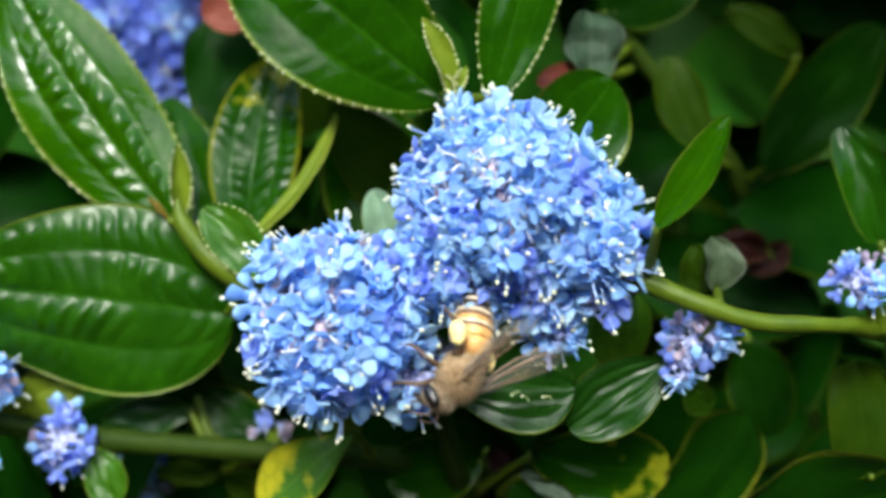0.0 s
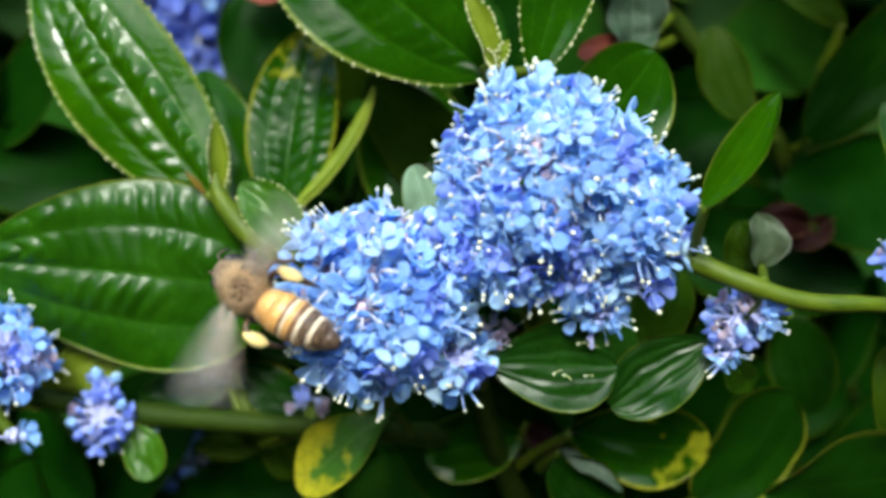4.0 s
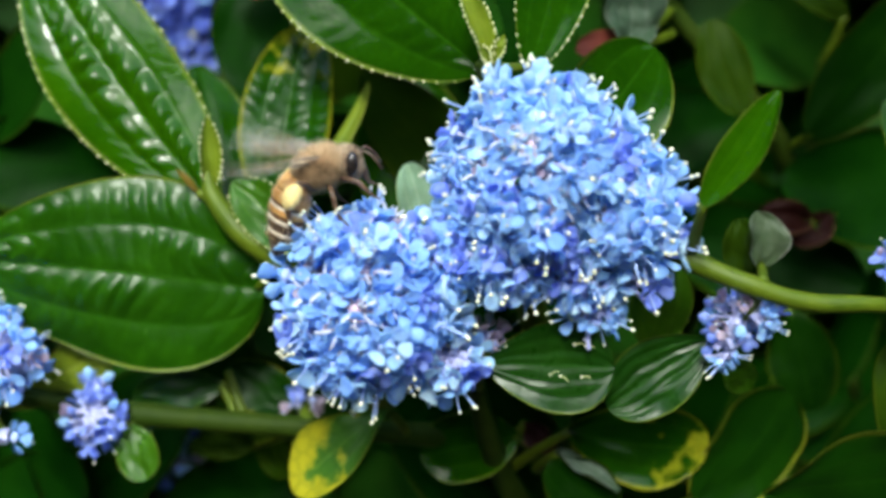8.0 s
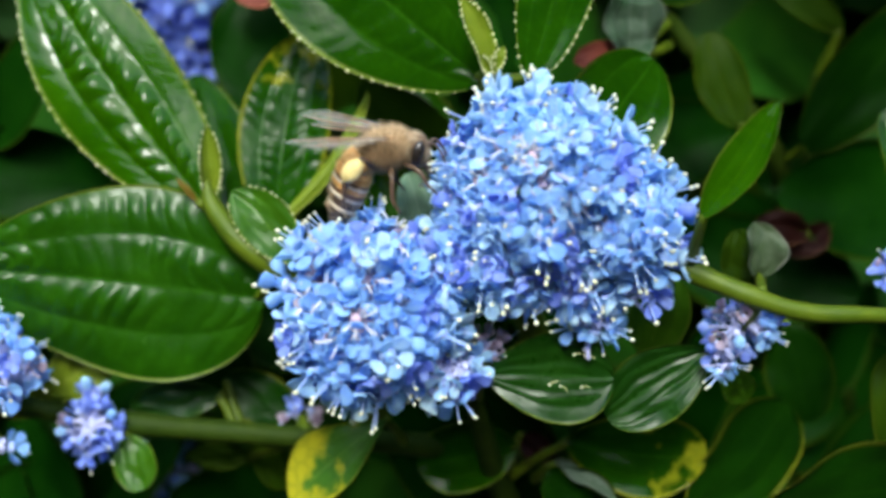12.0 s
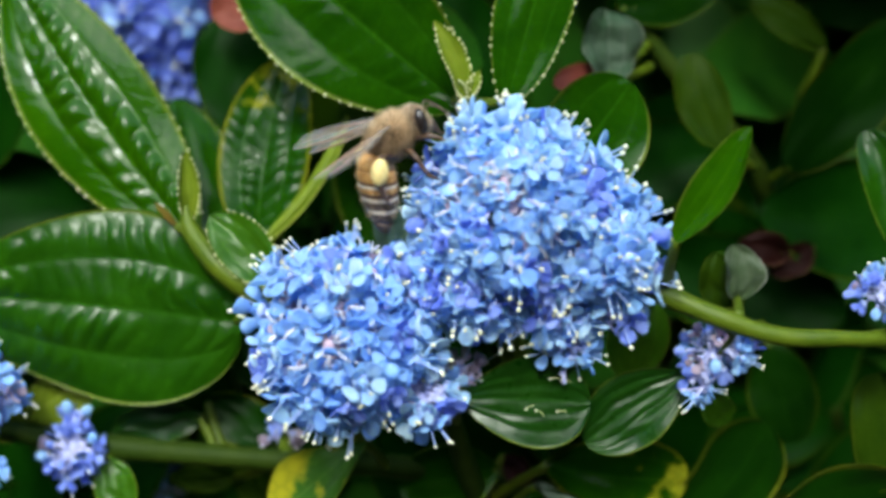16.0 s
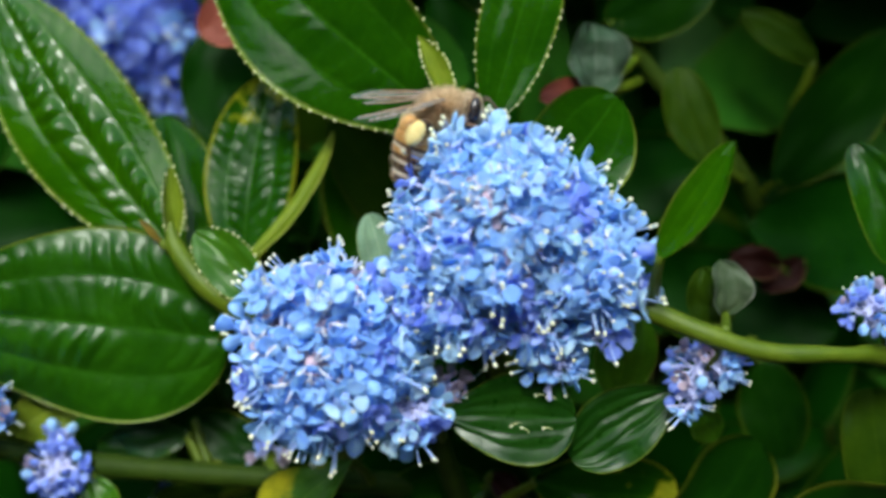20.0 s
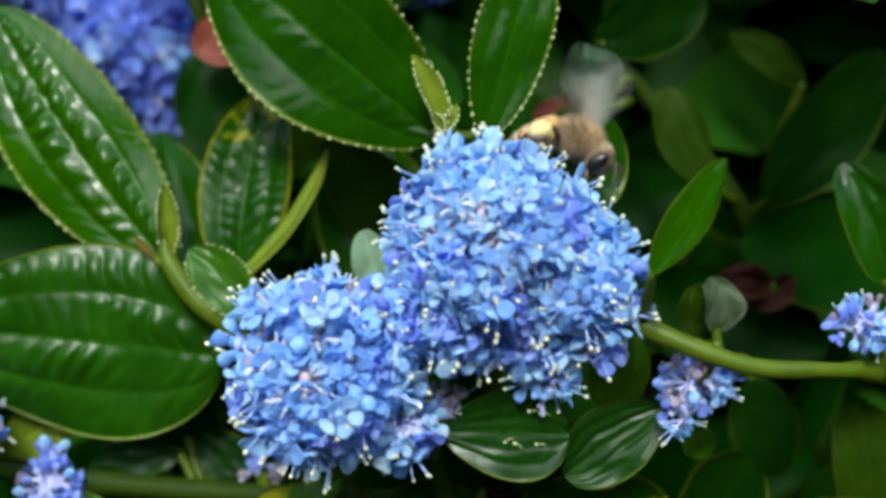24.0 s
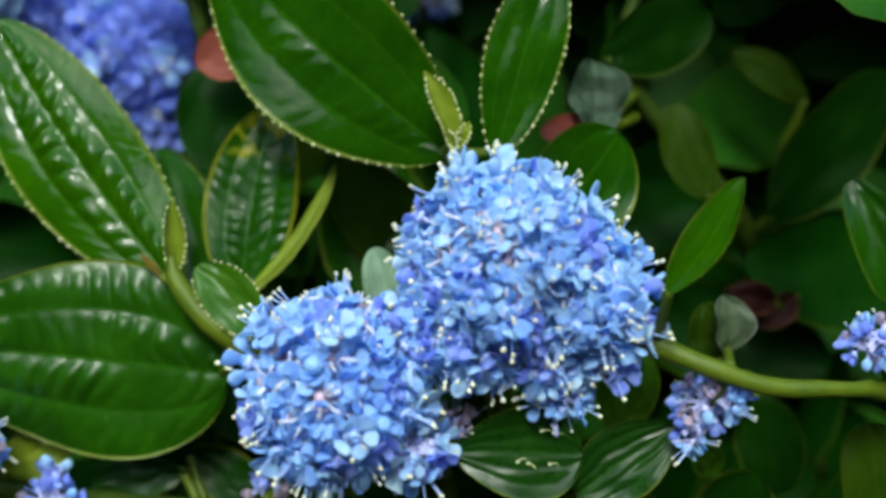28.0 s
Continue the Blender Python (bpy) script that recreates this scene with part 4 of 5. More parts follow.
# mostly violet petals: this head's shade is put into their colour
flower_cluster([((-31.26, 44, 31.72), 8.2, 6.9), ((-39.08, 46, 37.54), 8.7, 4.7), ((-27.63, 44, 25.12), 3.3, 3.3)],
               "blue flower cluster deeper in the shrub", (-22.03, 44, 26.44), 31, 2.6, 1.4, 0.7, 0.0, 0.05)
flower_cluster([((1.02, 40, 37.82), 3.8, 1.9)], "blue flower cluster deeper in the shrub", (1.1, 50, 26.24), 37, 2.3, 0.9, 0.3, 0.1, 0.1)
flower_cluster([((-29.55, 34, -21.92), 2.7, 3.1)], "blue flower cluster deeper in the shrub", (-25.32, 44, -27.63), 41, 2.3, 0.8, 0.5, 0.1, 0.2)

# ---- the shrub behind: woody stems from the ground, and its shaded leaves ----
TO_PLAN = PLAN.inverted()


def shrub():
    rng = random.Random(5)
    foot = TO_PLAN @ Vector((0.02, 0.30, -0.012)) / MM
    ob = thing("shrub", foot, "dense evergreen shrub with dark green leaves rising from the soil", "shrub")
    for i in range(11):
        goal = Vector((rng.uniform(-75, 75), rng.uniform(38, 95), rng.uniform(-55, 60)))
        if i < 7:
            goal = Vector([(-22, 34, -10), (6, 30, -25), (28, 45, -4), (60, 32, -18), (-12, 62, 2), (40, 60, -12), (-60, 30, -12)][i])
        way = foot.lerp(goal, 0.5) + Vector((rng.uniform(-40, 40), rng.uniform(-10, 60), rng.uniform(-20, 20)))
        stem(ob, [(foot + Vector((rng.uniform(-30, 30), rng.uniform(-20, 20), 0)), rng.uniform(4, 7)), (way, 3.2), (foot.lerp(goal, 0.8), 2.2), (goal, 1.4)], BARK, "branch", 0.25, 9)
    kits = []
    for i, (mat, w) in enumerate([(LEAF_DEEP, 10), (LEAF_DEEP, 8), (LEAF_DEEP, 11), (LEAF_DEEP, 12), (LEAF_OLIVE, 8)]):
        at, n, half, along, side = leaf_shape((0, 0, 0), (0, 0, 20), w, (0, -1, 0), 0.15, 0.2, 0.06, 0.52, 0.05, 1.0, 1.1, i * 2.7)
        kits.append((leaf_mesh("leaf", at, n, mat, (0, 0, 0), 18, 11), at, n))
    for i in range(285):
        y = 29 + 46 * rng.random() ** 1.2
        spread = (y + 91) * 0.48
        p = Vector((rng.uniform(-1, 1) * spread, y, rng.uniform(-0.62, 0.68) * spread))
        if y < 76 and -0.40 < p.x / (y + 91) < -0.14 and 0.10 < p.z / (y + 91):
            continue  # the open spot before the far blue cluster
        if y < 50 and 0.26 < p.x / (y + 91) < 0.44 and -0.10 < p.z / (y + 91) < 0.14:
            continue  # a dim hollow beside the flowering stem
        m = Euler((rng.uniform(-0.4, 0.8), rng.uniform(-2.8, 2.8), rng.uniform(-0.7, 0.7))).to_matrix().to_4x4() @ Matrix.Scale(rng.uniform(0.7, 1.25), 4)
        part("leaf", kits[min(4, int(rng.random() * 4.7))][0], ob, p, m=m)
    # the countless leaves further in, and unseen shading ones above, as one mass
    us, vs = (0.02, 0.2, 0.45, 0.7, 0.9, 0.99), (-1, 0, 1)
    verts, faces, uvs = [], [], []
    at = kits[0][1]
    grid = [(at(u, v), (u, v)) for u in us for v in vs]
    for zone in ["deep"] * 3000 + ["near"] * 2600 + ["shade_canopy"] * 3400 + ["side"] * 900 + ["shade_bough"] * 80:
        if zone in ("deep", "near"):
            y = rng.uniform(55, 190) if zone == "deep" else rng.uniform(44, 95)
            p = Vector((rng.uniform(-1, 1) * (y + 91) * 0.62, y, rng.uniform(-0.75, 0.55) * (y + 91) * 0.6))
            if y < 76 and -0.40 < p.x / (y + 91) < -0.14 and 0.10 < p.z / (y + 91):
                continue
            if y < 70 and 0.20 < p.x / (y + 91) < 0.50 and -0.12 < p.z / (y + 91) < 0.18:
                continue
        elif zone == "shade_canopy":
            # unseen leaves overhead, added to keep sun off the background
            y = rng.uniform(20, 110)
            p = Vector((rng.uniform(-150, 150), y, rng.uniform(0.36, 0.8) * (y + 91)))
            if -62 < p.x < -8 and y < 75:
                continue  # opening left so that light reaches the far blue cluster
        elif zone == "shade_bough":
            # more unseen leaves, added to darken the right-hand background
            y = rng.uniform(-2, 24)
            p = Vector((rng.uniform(30, 150), y, rng.uniform(0.40, 0.75) * (y + 91)))
        else:
            p = Vector((rng.choice((-1, 1)) * rng.uniform(75, 200), rng.uniform(10, 150), rng.uniform(-110, 60)))
        m = Matrix.Translation(p - foot) @ Euler((rng.uniform(-1.0, 0.6), rng.uniform(-2.8, 2.8), rng.uniform(-0.8, 0.8))).to_matrix().to_4x4() @ Matrix.Scale(rng.uniform(0.8, 1.5), 4)
        o = len(verts)
        for q, uv in grid:
            verts.append(m @ q)
            uvs.append(uv)
        for a in range(len(us) - 1):
            for b in range(2):
                k = o + a * 3 + b
                faces.append((k, k + 3, k + 4, k + 1))
    mass = part("foliage", mesh_of("foliage", verts, faces, LEAF_INNER, uvs), ob, foot)
    tagged(mass, "dark mass of leaves deep in the shrub and unseen shading leaves above", kind="stuff")


shrub()


# ---- the bee: head to +x, back to +z, thorax at its origin ----
def bee_hair(bodies, count, length, seed, worn=0.0):
    """Fine hairs standing on rounded bodies (centre, radii); worn: how much is rubbed off on the back."""
    rng = random.Random(seed)
    verts, faces = [], []
    for i in range(count):
        c, r = bodies[i % len(bodies)]
        d = Vector([rng.gauss(0, 1) for _ in range(3)]).normalized()
        if d.z > 0.72 and rng.random() < worn:
            continue
        p = Vector(c) + Vector((d.x * r[0], d.y * r[1], d.z * r[2])) * 0.97
        n = (d + Vector([rng.uniform(-0.45, 0.45) for _ in range(3)]) + Vector((-0.25, 0, 0))).normalized()
        side = n.cross(Vector((0.3, 0.9, 0.2))).normalized() * 0.028
        tip = p + n * length * rng.uniform(0.6, 1.2)
        o = len(verts)
        verts += [p - side, p + side, tip, p + n.cross(side)]
        faces += [(o, o + 1, o + 2), (o + 1, o + 3, o + 2), (o + 3, o, o + 2)]
    return verts, faces


def ring_body(sections, sides=24):
    """A closed body through rings (x, z, radius across, radius up)."""
    verts, faces = [], []
    for x, z, ry, rz in sections:
        for j in range(sides):
            a = j / sides * math.tau
            verts.append(Vector((x, ry * math.cos(a), z + rz * math.sin(a))))
    for i in range(len(sections) - 1):
        for j in range(sides):
            k = (j + 1) % sides
            faces.append((i * sides + j, i * sides + sides + j, i * sides + sides + k, i * sides + k))
    faces.append(tuple(range(sides)))
    faces.append(tuple(reversed(range((len(sections) - 1) * sides, len(sections) * sides))))
    return verts, faces


def abdomen_ring(s):
    """Centre height and radii of the abdomen at s from waist (0) to tip (1), 6.6 mm long."""
    r = 1.60 * (math.sin(math.pi * (0.06 + 0.90 * s) ** 0.72)) ** 0.62
    return -6.5 * s, -0.35 * math.sin(math.pi * s * 0.5) - 0.5 * s * s, max(r, 0.18), max(r * 0.93, 0.16)


def wing_outline(length, width, front):
    pts = []
    for i in range(26):
        a = i / 26 * math.tau
        x = length * (0.5 - 0.5 * math.cos(a))
        s = x / length
        w = width * (math.sin(a) * (0.35 + 0.65 * s) if math.sin(a) > 0 else math.sin(a) * front)
        pts.append(Vector((x, w, 0.10 * math.sin(s * 9) * s)))
    return pts


def wing_mesh(length, width, front):
    pts = wing_outline(length, width, front)
    n = len(pts)
    mid = [Vector((p.x * 0.97 + 0.02, p.y * 0.45, p.z + 0.12)) for p in pts]
    verts = pts + mid + [Vector((length * 0.5, width * 0.2, 0.16))]
    faces = []
    for i in range(n):
        j = (i + 1) % n
        faces += [(i, j, n + j, n + i), (n + i, n + j, 2 * n)]
    low = [v - Vector((0, 0, 0.025)) for v in verts]
    o = len(verts)
    faces += [tuple(reversed([k + o for k in f])) for f in list(faces)]
    faces += [(i, i + o, (i + 1) % n + o, (i + 1) % n) for i in range(n)]
    veins = [tube([((0, 0, 0.02), 0.09), (tuple(Vector((length * 0.5, -width * front * 0.9, 0.06))), 0.08), (tuple(Vector((length * 0.93, -width * front * 0.35, 0.08))), 0.04)], 5, 4)]
    for k in (0.15, 0.4, 0.65):
        veins.append(tube([((0.2, 0, 0.06), 0.05), ((length * 0.45, width * k * 0.5, 0.14), 0.045), ((length * (0.95 - k * 0.35), width * k * 0.85, 0.1), 0.03)], 4, 4))
    for a in (0.45, 0.65, 0.8):
        veins.append(tube([((length * a, -width * front * 0.6, 0.08), 0.03), ((length * a + 0.2, width * 0.25, 0.13), 0.03)], 4, 2))
    return (verts + low, faces), joined(*veins)


def build_bee():
    ob = new("bee")
    tagged(ob, "furry brown honey bee with amber striped abdomen and yellow pollen", "bee")
    ORIGIN[ob] = Vector((0, 0, 0))

    def rough(p):
        return p * (1 + 0.05 * noise.noise(p * 1.3))

    thorax = part("thorax", mesh_of("thorax", *blob((1.5, 1.32, 1.22), 14, 20, rough), FUR), ob)
    part("thorax_hair", mesh_of("thorax_hair", *bee_hair([((0, 0, 0), (1.5, 1.32, 1.22))], 7500, 0.95, 1, 0.75), HAIR), thorax)
    head = part("head", mesh_of("head", *moved(blob((0.9, 1.4, 1.35), 12, 18, lambda p: Vector((p.x, p.y * (1 - 0.16 * (1 - p.z / 1.35) * 0.5), p.z))), Matrix.Translation((2.15, 0, -0.7)) @ Matrix.Rotation(radians(32), 4, "Y")), FUR), ob)
    part("face_hair", mesh_of("face_hair", *bee_hair([((2.15, 0, -0.7), (0.9, 1.22, 1.3))], 2600, 0.42, 2), FACE_HAIR), head)
    for s in (-1, 1):
        part("eye", mesh_of("eye", *moved(blob((0.50, 0.40, 0.98), 9, 12), Matrix.Translation((2.40, s * 1.22, -0.60)) @ Matrix.Rotation(radians(30), 4, "Y") @ Matrix.Rotation(s * 0.22, 4, "X")), EYE), head)
        part("antenna", mesh_of("antenna", *tube([((3.1, s * 0.35, -0.5), 0.09), ((3.7, s * 0.7, -0.3), 0.09), ((4.1, s * 0.95, -1.0), 0.10), ((4.3, s * 1.15, -2.0), 0.09)], 7, 4), BLACK), head)
    part("mouthpart", mesh_of("mouthpart", *tube([((2.75, 0, -1.7), 0.5), ((2.8, 0, -2.2), 0.32), ((2.8, 0, -2.9), 0.12)], 8, 4), BLACK), head)
    # abdomen: dark core, plates with amber, dark and pale hair bands
    core = [abdomen_ring(i / 24) for i in range(25)]
    abdomen = part("abdomen", mesh_of("abdomen", *ring_body([(x, z, a * 0.97, b * 0.97) for x, z, a, b in core]), BLACK), ob, (-1.75, 0, 0.0))
    edges = [(0.0, 0.20, 0.25), (0.20, 0.37, 0.42), (0.37, 0.53, 0.58), (0.53, 0.68, 0.725), (0.68, 0.82, 0.86), (0.86, 0.95, 1.0)]
    for i, (a, b, c) in enumerate(edges):
        def belt(s0, s1, grow):
            rings = []
            for k in range(5):
                x, z, ry, rz = abdomen_ring(s0 + (s1 - s0) * k / 4)
                g = grow + 0.03 * math.sin(math.pi * k / 4)
                rings.append((x, z, ry * (1 + g), rz * (1 + g)))
            return mesh_of("plate", *ring_body(rings), AMBER if i < 3 else (BAND if i == 3 else BLACK))
        tone = AMBER if i < 3 else BLACK
        plate = belt(a, b if i < 5 else c, 0.02)
        plate.materials.clear()
        plate.materials.append(tone)
        part("plate", plate, abdomen, (-1.75, 0, 0))
        if 0 < i < 4:
            dark = belt(b - (0, 0.055, 0.085, 0.08)[i], b + 0.004, 0.028)
            dark.materials.clear()
            dark.materials.append(BLACK if i > 2 else BROWN)
            part("dark_band", dark, abdomen, (-1.75, 0, 0), "dark brown band")
        if 1 < i < 5:
            band = belt(a - 0.005, a + (0, 0.035, 0.035, 0.045, 0.05)[i], 0.04)
            band.materials.clear()
            band.materials.append(BAND)
            part("hair_band", band, abdomen, (-1.75, 0, 0), "pale hair band")
    part("abdomen_hair", mesh_of("abdomen_hair", *bee_hair([((abdomen_ring(s)[0], 0, abdomen_ring(s)[1]), (0.6, abdomen_ring(s)[2], abdomen_ring(s)[3])) for s in (0.08, 0.14, 0.25, 0.42, 0.58, 0.73)], 2800, 0.42, 3), HAIR), abdomen, (-1.75, 0, 0))
    wings = []
    for s in (-1, 1):
        for name, length, width, front, root in (("forewing", 8.0, 2.5, 0.32, (0.55, s * 1.35, 0.95)), ("hindwing", 6.0, 1.9, 0.25, (-0.35, s * 1.4, 0.85))):
            skin, veins = wing_mesh(length, width, front)
            if s > 0:
                flip = Matrix.Diagonal((1, -1, 1, 1))
                skin = ([flip @ v for v in skin[0]], [tuple(reversed(f)) for f in skin[1]])
                veins = ([flip @ v for v in veins[0]], [tuple(reversed(f)) for f in veins[1]])
            w = part(name, mesh_of(name, *skin, WING), ob, root)
            v = new("vein_net", mesh_of("vein_net", *veins, WING_VEIN))
            v.parent = w
            wings.append((w, s, name, root))
    # legs: hip, knee, heel, toe
    for s in (-1, 1):
        for k, pts in enumerate([
            [((1.1, 0.7, -1.3), 0.28), ((2.2, 1.7, -1.9), 0.24), ((2.7, 1.9, -3.1), 0.17), ((3.2, 1.8, -3.9), 0.08)],
            [((0.1, 0.9, -1.4), 0.30), ((0.2, 2.3, -1.8), 0.26), ((-0.1, 2.7, -3.4), 0.19), ((0.3, 2.8, -4.5), 0.08)],
            [((-0.9, 0.9, -1.2), 0.34), ((-1.7, 2.4, 0.1), 0.30), ((-3.1, 2.7, -1.1), 0.34), ((-3.8, 2.6, -2.9), 0.10)],
        ]):
            path = [((x, y * s, z), r) for (x, y, z), r in pts]
            leg = part("leg", mesh_of("leg", *tube([(p, 0.8 * w) for p, w in path], 8, 5), LEGS), ob)
            if k == 2:
                load = moved(blob((0.72, 0.52, 1.05), 9, 12, lambda p: p * (1 + 0.10 * noise.noise(p * 2.1))), Matrix.Translation((-2.5, 2.78 * s, -0.5)) @ Matrix.Rotation(radians(48), 4, "Y"))
                part("pollen_load", mesh_of("pollen_load", *load, POLLEN), leg, label="pale yellow packed pollen")
    return ob, abdomen, wings


bee, bee_abdomen, bee_wings = build_bee()
STANCES = []


def stance(t, at, ahead, back, bend=18, spread=30, rise=28, flap=0):
    """Where the bee is at t: thorax, the way of its head and of its back, how far its abdomen bends down, how its wings lie."""
    STANCES.append((t, Vector(at), Vector(ahead), Vector(back), bend, spread, rise, flap))


stance(0.0, (4.12, -5, -8.17), (-0.5, -0.15, -0.8), (0.75, -0.6, -0.35), 25, 12, 30)
stance(0.4, (5.35, -6, -7.74), (-0.3, -0.35, -0.85), (0.6, -0.75, 0.1), 25, 30, 25)
stance(0.6, (6.69, -8, -6.9), (-0.6, -0.2, -0.4), (0.3, -0.8, 0.3), 20, 60, 25, 30)
stance(0.75, (7.4, -10, -5.65), (-0.8, -0.1, 0.1), (0.2, -0.9, 0.3), 15, 80, 15, 40)
stance(0.9, (7.51, -13, -3.14), (-0.88, 0.0, 0.47), (0.1, -0.85, 0.3), 12, 85, 10, 40)
stance(1.0, (6.81, -14, -1.06), (-0.98, 0.0, 0.22), (0.0, -0.85, 0.5), 2, 85, 10, 40)
stance(1.1, (5.84, -15, 0.01), (-1, 0.0, 0.03), (0.0, -0.8, 0.6), 8, 85, 10, 40)
stance(1.3, (-1.31, -15, -0.25), (-0.93, 0.05, 0.3), (0.0, -0.85, 0.5), 8, 85, 10, 40)
stance(1.5, (-8.02, -13, -3.17), (-0.52, 0.05, 0.85), (-0.1, -0.9, 0.1), 8, 80, 10, 40)
stance(1.8, (-12.77, -8, -4.71), (0.16, 0.05, 1), (-0.15, -1, 0.05), 8, 75, 12, 35)
stance(2.3, (-13.41, -7, -2.79), (0.14, 0.05, 1), (-0.2, -1, 0.05), 10, 70, 12, 35)
stance(2.7, (-13.39, -7, -3.12), (-0.25, 0.1, 0.95), (-0.2, -1, 0.0), 14, 65, 12, 30)
stance(2.9, (-14.2, -7, -4.05), (-0.5, 0.06, 0.68), (-0.28, -0.96, -0.07), 17, 46, 6)
stance(3.0, (-14.33, -7, -4.28), (-0.6, 0.05, 0.55), (-0.3, -0.95, -0.1), 18, 45, 5)
stance(3.1, (-14.2, -7, -4.25), (-0.62, 0.15, 0.54), (-0.3, -0.95, -0.08), 17, 46, 6)
stance(3.3, (-13.65, -7, -3.98), (-0.64, 0.35, 0.5), (-0.25, -0.95, -0.05), 15, 60, 10, 30)
stance(3.6, (-14.07, -7, -3.82), (-0.68, 0.38, 0.45), (-0.25, -0.95, -0.05), 15, 60, 12, 30)
stance(4.0, (-14.99, -7, -3.04), (-0.68, 0.38, 0.45), (-0.25, -0.95, -0.05), 15, 60, 12, 30)
stance(4.5, (-14.96, -7, -2.99), (-0.62, 0.35, 0.55), (-0.3, -0.95, -0.05), 15, 50, 12)
stance(5.5, (-15.56, -6, 0.35), (-0.2, 0.05, 0.95), (-0.6, -0.8, 0.0), 20, 35, 20)
stance(6.5, (-15.7, -4, 1.1), (0.45, -0.05, 0.8), (-0.82, -0.35, 0.42), 44, 25, 30)
stance(6.9, (-14.6, -4, 2.5), (0.45, -0.05, 0.8), (-0.82, -0.35, 0.42), 42, 25, 30)
stance(7.3, (-13.27, -3, 5.08), (0.58, -0.05, 0.74), (-0.75, -0.35, 0.55), 42, 30, 30, 12)
stance(7.7, (-10.81, -3, 6.38), (0.75, -0.05, 0.6), (-0.6, -0.35, 0.75), 36, 28, 24, 12)
stance(8.0, (-9.4, -3, 6.27), (0.85, -0.05, 0.4), (-0.4, -0.35, 0.85), 40, 28, 22, 12)
stance(8.5, (-8.35, -3, 6.75), (0.88, -0.1, 0.25), (-0.3, -0.35, 0.9), 42, 28, 24, 12)
stance(9.3, (-6.95, -3, 7.25), (0.88, -0.1, 0.05), (-0.2, -0.35, 0.9), 40, 28, 28, 10)
stance(9.8, (-6.24, -3, 7.57), (0.9, -0.1, 0.1), (-0.2, -0.35, 0.9), 36, 22, 20)
stance(10.5, (-5.62, -3, 7.74), (0.92, -0.1, 0.0), (-0.2, -0.35, 0.9), 46, 18, 18)
stance(11.0, (-4.43, -3, 7.24), (0.92, -0.1, -0.02), (-0.2, -0.35, 0.9), 46, 18, 18)
stance(11.5, (-4.84, -3, 7.51), (0.92, -0.1, 0.0), (-0.2, -0.35, 0.9), 46, 20, 16)
stance(12.1, (-4.26, -3, 8.52), (0.93, -0.1, 0.2), (-0.2, -0.35, 0.9), 48, 22, 14)
stance(12.5, (-3.7, -3, 8.32), (0.95, -0.1, -0.05), (-0.1, -0.5, 0.85), 22, 32, 10)
stance(13.5, (-3.83, -3, 9.08), (0.85, -0.05, 0.3), (-0.3, -0.5, 0.8), 25, 32, 12)
stance(14.5, (-2.54, -3, 9.43), (0.62, -0.05, 0.6), (-0.6, -0.5, 0.55), 55, 32, 12)
stance(15.0, (-2.75, -3, 10.9), (0.58, -0.05, 0.72), (-0.65, -0.45, 0.5), 50, 30, 15)
stance(15.5, (-2.95, -3, 11.2), (0.56, -0.05, 0.7), (-0.67, -0.4, 0.52), 50, 28, 18)
stance(16.0, (-2.1, -3, 11.36), (0.6, -0.05, 0.62), (-0.62, -0.4, 0.6), 45, 28, 18)
stance(16.5, (-1.02, -3, 12.63), (0.72, -0.05, 0.5), (-0.55, -0.35, 0.75), 50, 28, 16, 10)
stance(17.0, (-0.54, -3, 13.5), (0.85, -0.05, 0.34), (-0.4, -0.35, 0.85), 62, 28, 10, 12)
stance(17.5, (-0.14, -3, 13.54), (0.85, -0.05, 0.3), (-0.4, -0.35, 0.85), 58, 28, 12, 12)
stance(18.0, (0, -3, 13.12), (0.85, -0.05, 0.25), (-0.4, -0.35, 0.85), 58, 28, 12, 12)
stance(18.5, (0.94, -3, 13.3), (0.9, -0.05, 0.2), (-0.3, -0.35, 0.9), 58, 28, 15, 12)
stance(19.2, (1.75, -2, 14.7), (0.88, 0.0, 0.4), (-0.35, -0.35, 0.88), 55, 26, 14)
stance(20.0, (3.08, -1, 14.79), (0.9, 0.0, 0.3), (-0.3, -0.35, 0.9), 52, 26, 10)
stance(20.5, (3.15, 0, 15.61), (0.9, 0.05, 0.1), (-0.2, -0.35, 0.9), 48, 28, 15)
stance(21.0, (6.78, 4, 16.3), (0.78, 0.55, 0.15), (-0.2, -0.3, 0.9), 22, 30, 30)
stance(21.5, (8.67, 5, 16.44), (0.78, 0.55, 0.05), (-0.1, -0.3, 0.9), 15, 30, 40)
stance(22.5, (12.6, 7, 13.6), (0.75, 0.1, -0.45), (0.4, -0.3, 0.8), 25, 35, 25, 20)
stance(23.5, (15.9, 5, 11.2), (0.42, -0.25, -0.82), (0.78, -0.2, 0.42), 62, 40, 30, 30)
stance(23.7, (15.6, 4, 12.3), (0.55, -0.25, -0.72), (0.7, -0.25, 0.55), 54, 45, 30, 30)
stance(23.9, (15.1, 2, 13.5), (0.72, -0.25, -0.6), (0.5, -0.3, 0.75), 54, 50, 30, 35)
stance(24.1, (14.3, 0, 14.7), (0.82, -0.28, -0.42), (0.3, -0.35, 0.85), 38, 60, 30, 35)
stance(24.3, (13.86, -1, 15.57), (0.82, -0.45, -0.22), (0.15, -0.35, 0.9), 14, 75, 30, 35)
stance(24.5, (14.63, -2, 17.76), (0.82, -0.52, -0.12), (0.0, -0.35, 0.9), 12, 80, 25, 40)
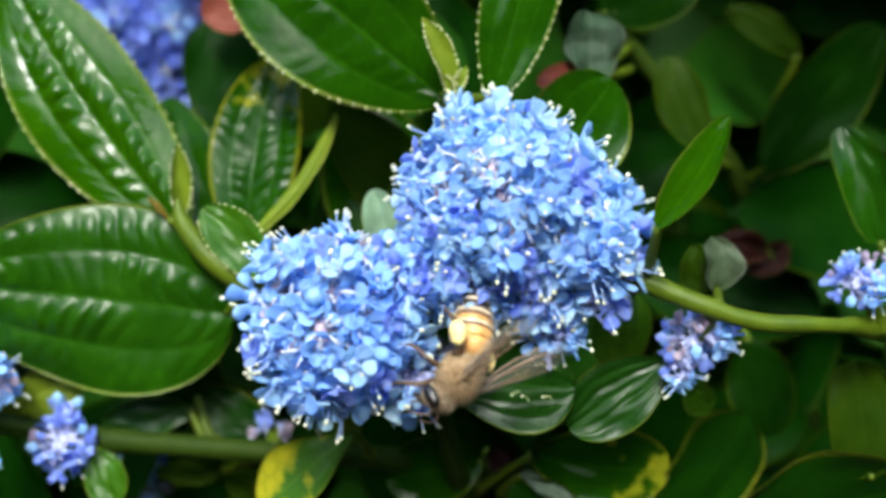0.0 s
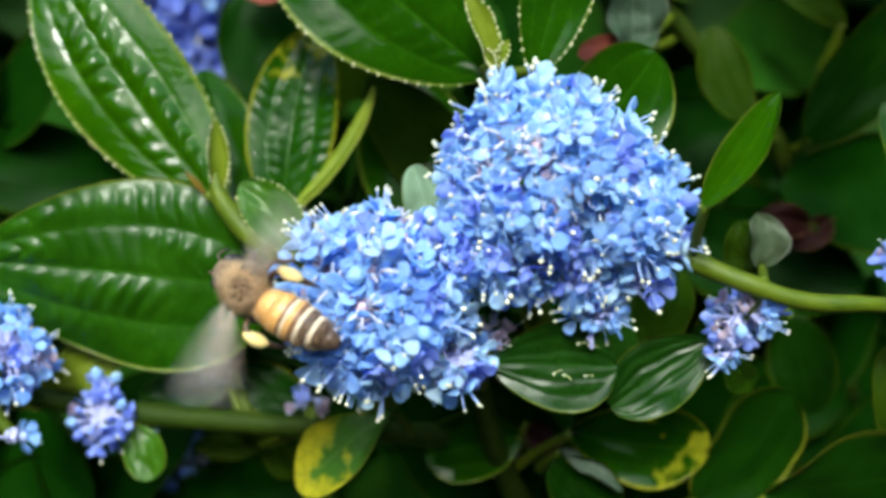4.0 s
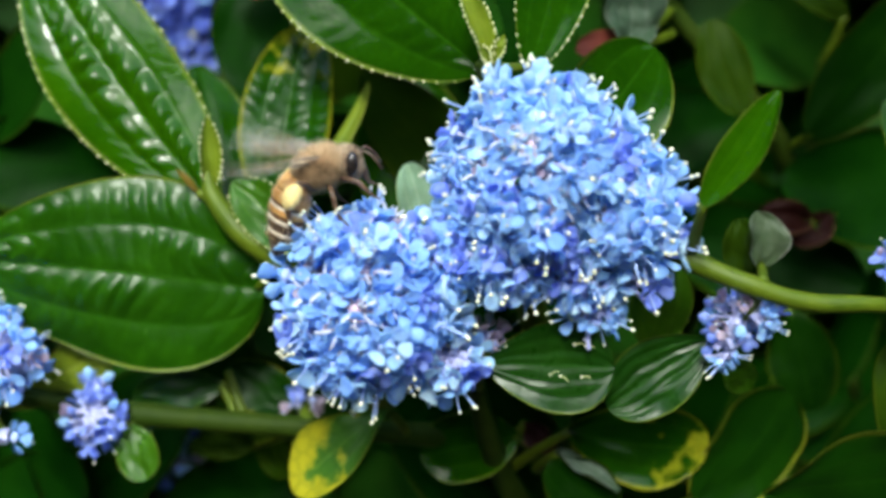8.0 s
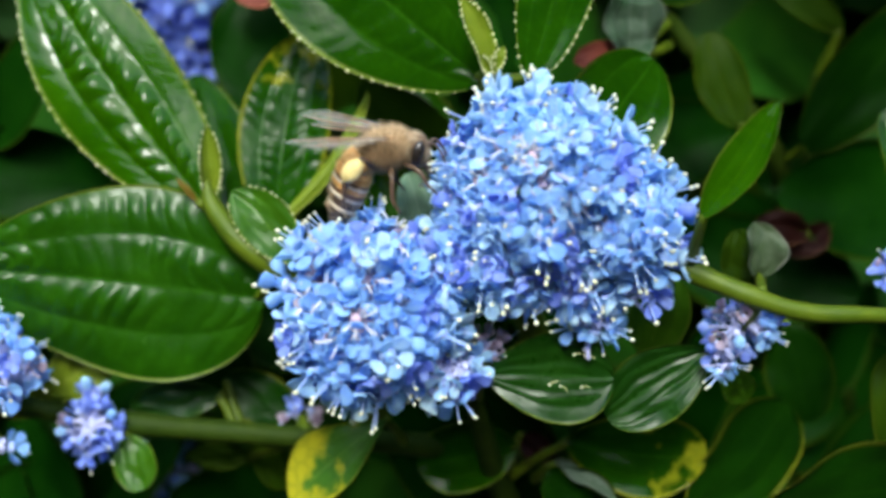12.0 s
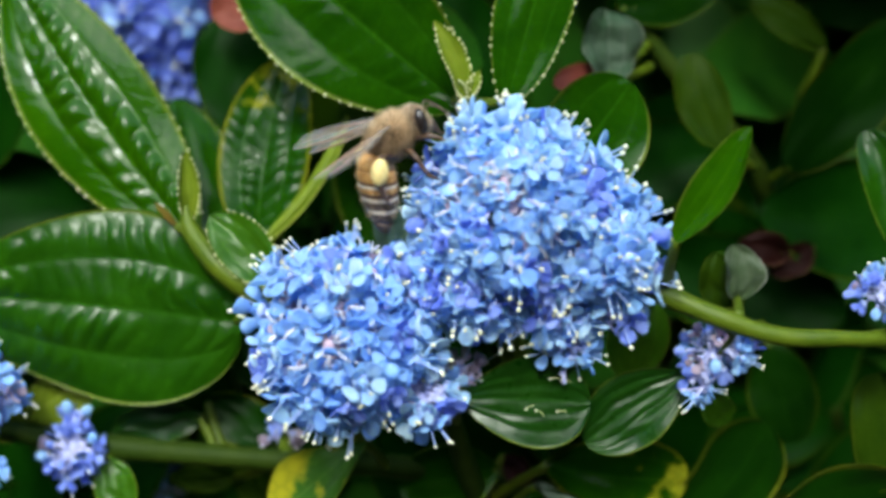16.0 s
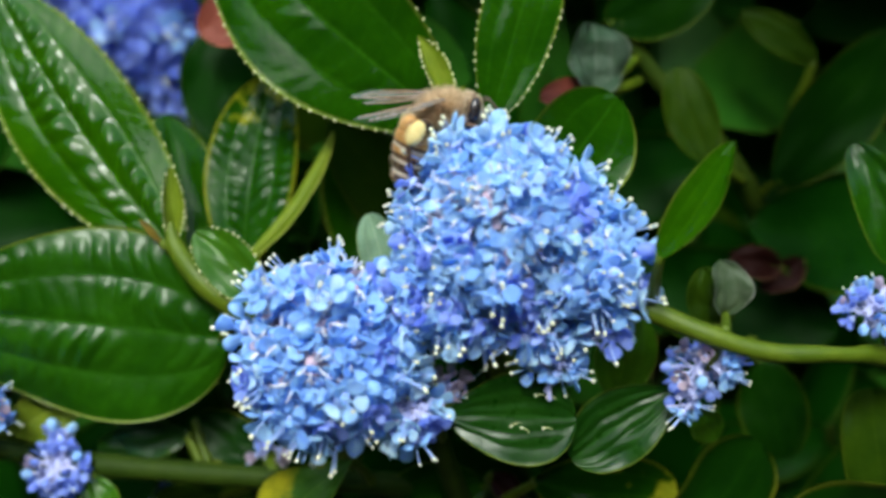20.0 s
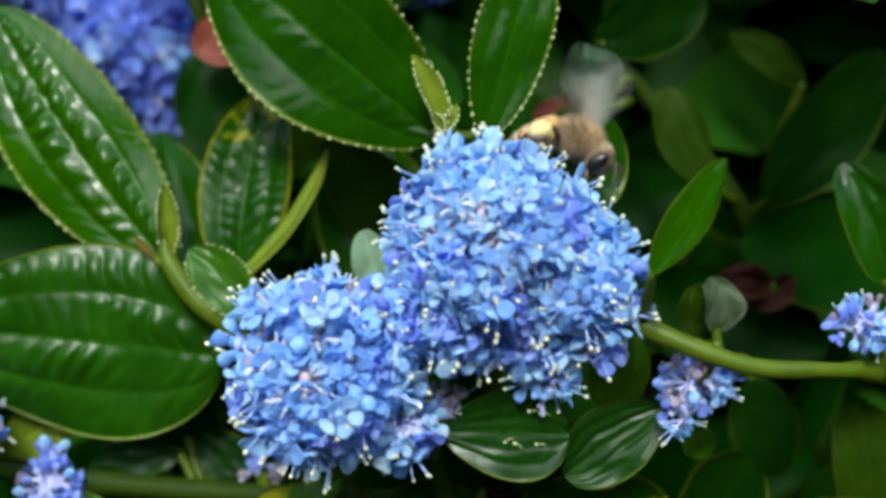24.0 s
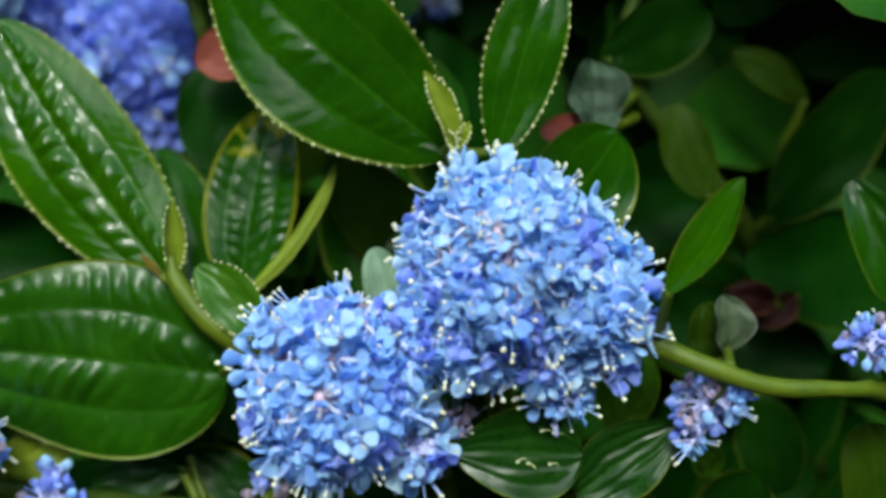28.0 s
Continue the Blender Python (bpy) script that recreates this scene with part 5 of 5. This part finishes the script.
stance(24.7, (17.64, -2, 18.46), (0.88, -0.35, 0.15), (-0.1, -0.4, 0.9), 10, 80, 25, 40)
stance(24.9, (21.2, -2, 20.53), (0.86, -0.15, 0.45), (-0.3, -0.45, 0.8), 8, 80, 25, 40)
stance(25.1, (24.44, -4, 22.42), (0.88, 0.0, 0.45), (-0.3, -0.45, 0.8), 8, 80, 25, 40)
stance(25.3, (26.58, -14, 24.28), (0.85, 0.1, 0.5), (-0.3, -0.45, 0.8), 8, 80, 25, 40)
stance(26.0, (80, -20, 110), (0.8, 0.3, 0.5), (-0.3, -0.3, 0.85), 8, 80, 25)
stance(28.0, (700, 300, 900), (0.7, 0.5, 0.5), (-0.3, -0.3, 0.85), 8, 80, 25)

def motions():
    rows, bends = [], []
    for t, at, ahead, back, bend, spread, rise, flap in STANCES:
        x = ahead.normalized()
        y = back.cross(x).normalized()
        z = x.cross(y)
        m = Matrix((x, y, z)).transposed().to_4x4()
        m.translation = at * MM
        rows.append((t, PLAN @ m))
        bends.append((t, Matrix.Translation((-1.75 * MM, 0, 0)) @ Matrix.Rotation(radians(-bend), 4, "Y")))
    walk(bee, rows)
    walk(bee_abdomen, bends)
    for w, s, name, root in bee_wings:
        keys = []
        for (a, b) in zip(STANCES, STANCES[1:] + STANCES[-1:]):
            steps = max(1, round((b[0] - a[0]) * FPS)) if a[7] else 1
            for i in range(steps):
                f = i / steps
                spread, rise = a[5] + (b[5] - a[5]) * f, a[6] + (b[6] - a[6]) * f
                if a[7]:
                    beat = a[7] * math.sin(math.pi / 2 * (frame(a[0]) - 1 + i))
                    spread, rise = spread + 1.3 * beat, rise + 1.1 * beat
                if name == "hindwing":
                    spread, rise = spread - 2, rise - 2
                # the wing lies along x of its own space: swing it back along the body, then out by spread and up by rise
                turn = Matrix.Rotation(radians(180 - s * spread if s > 0 else 180 + spread), 4, "Z") @ Matrix.Rotation(radians(-rise), 4, "Y")
                keys.append((a[0] + (b[0] - a[0]) * f, Matrix.Translation(Vector(root) * MM) @ turn))
        walk(w, keys)


motions()
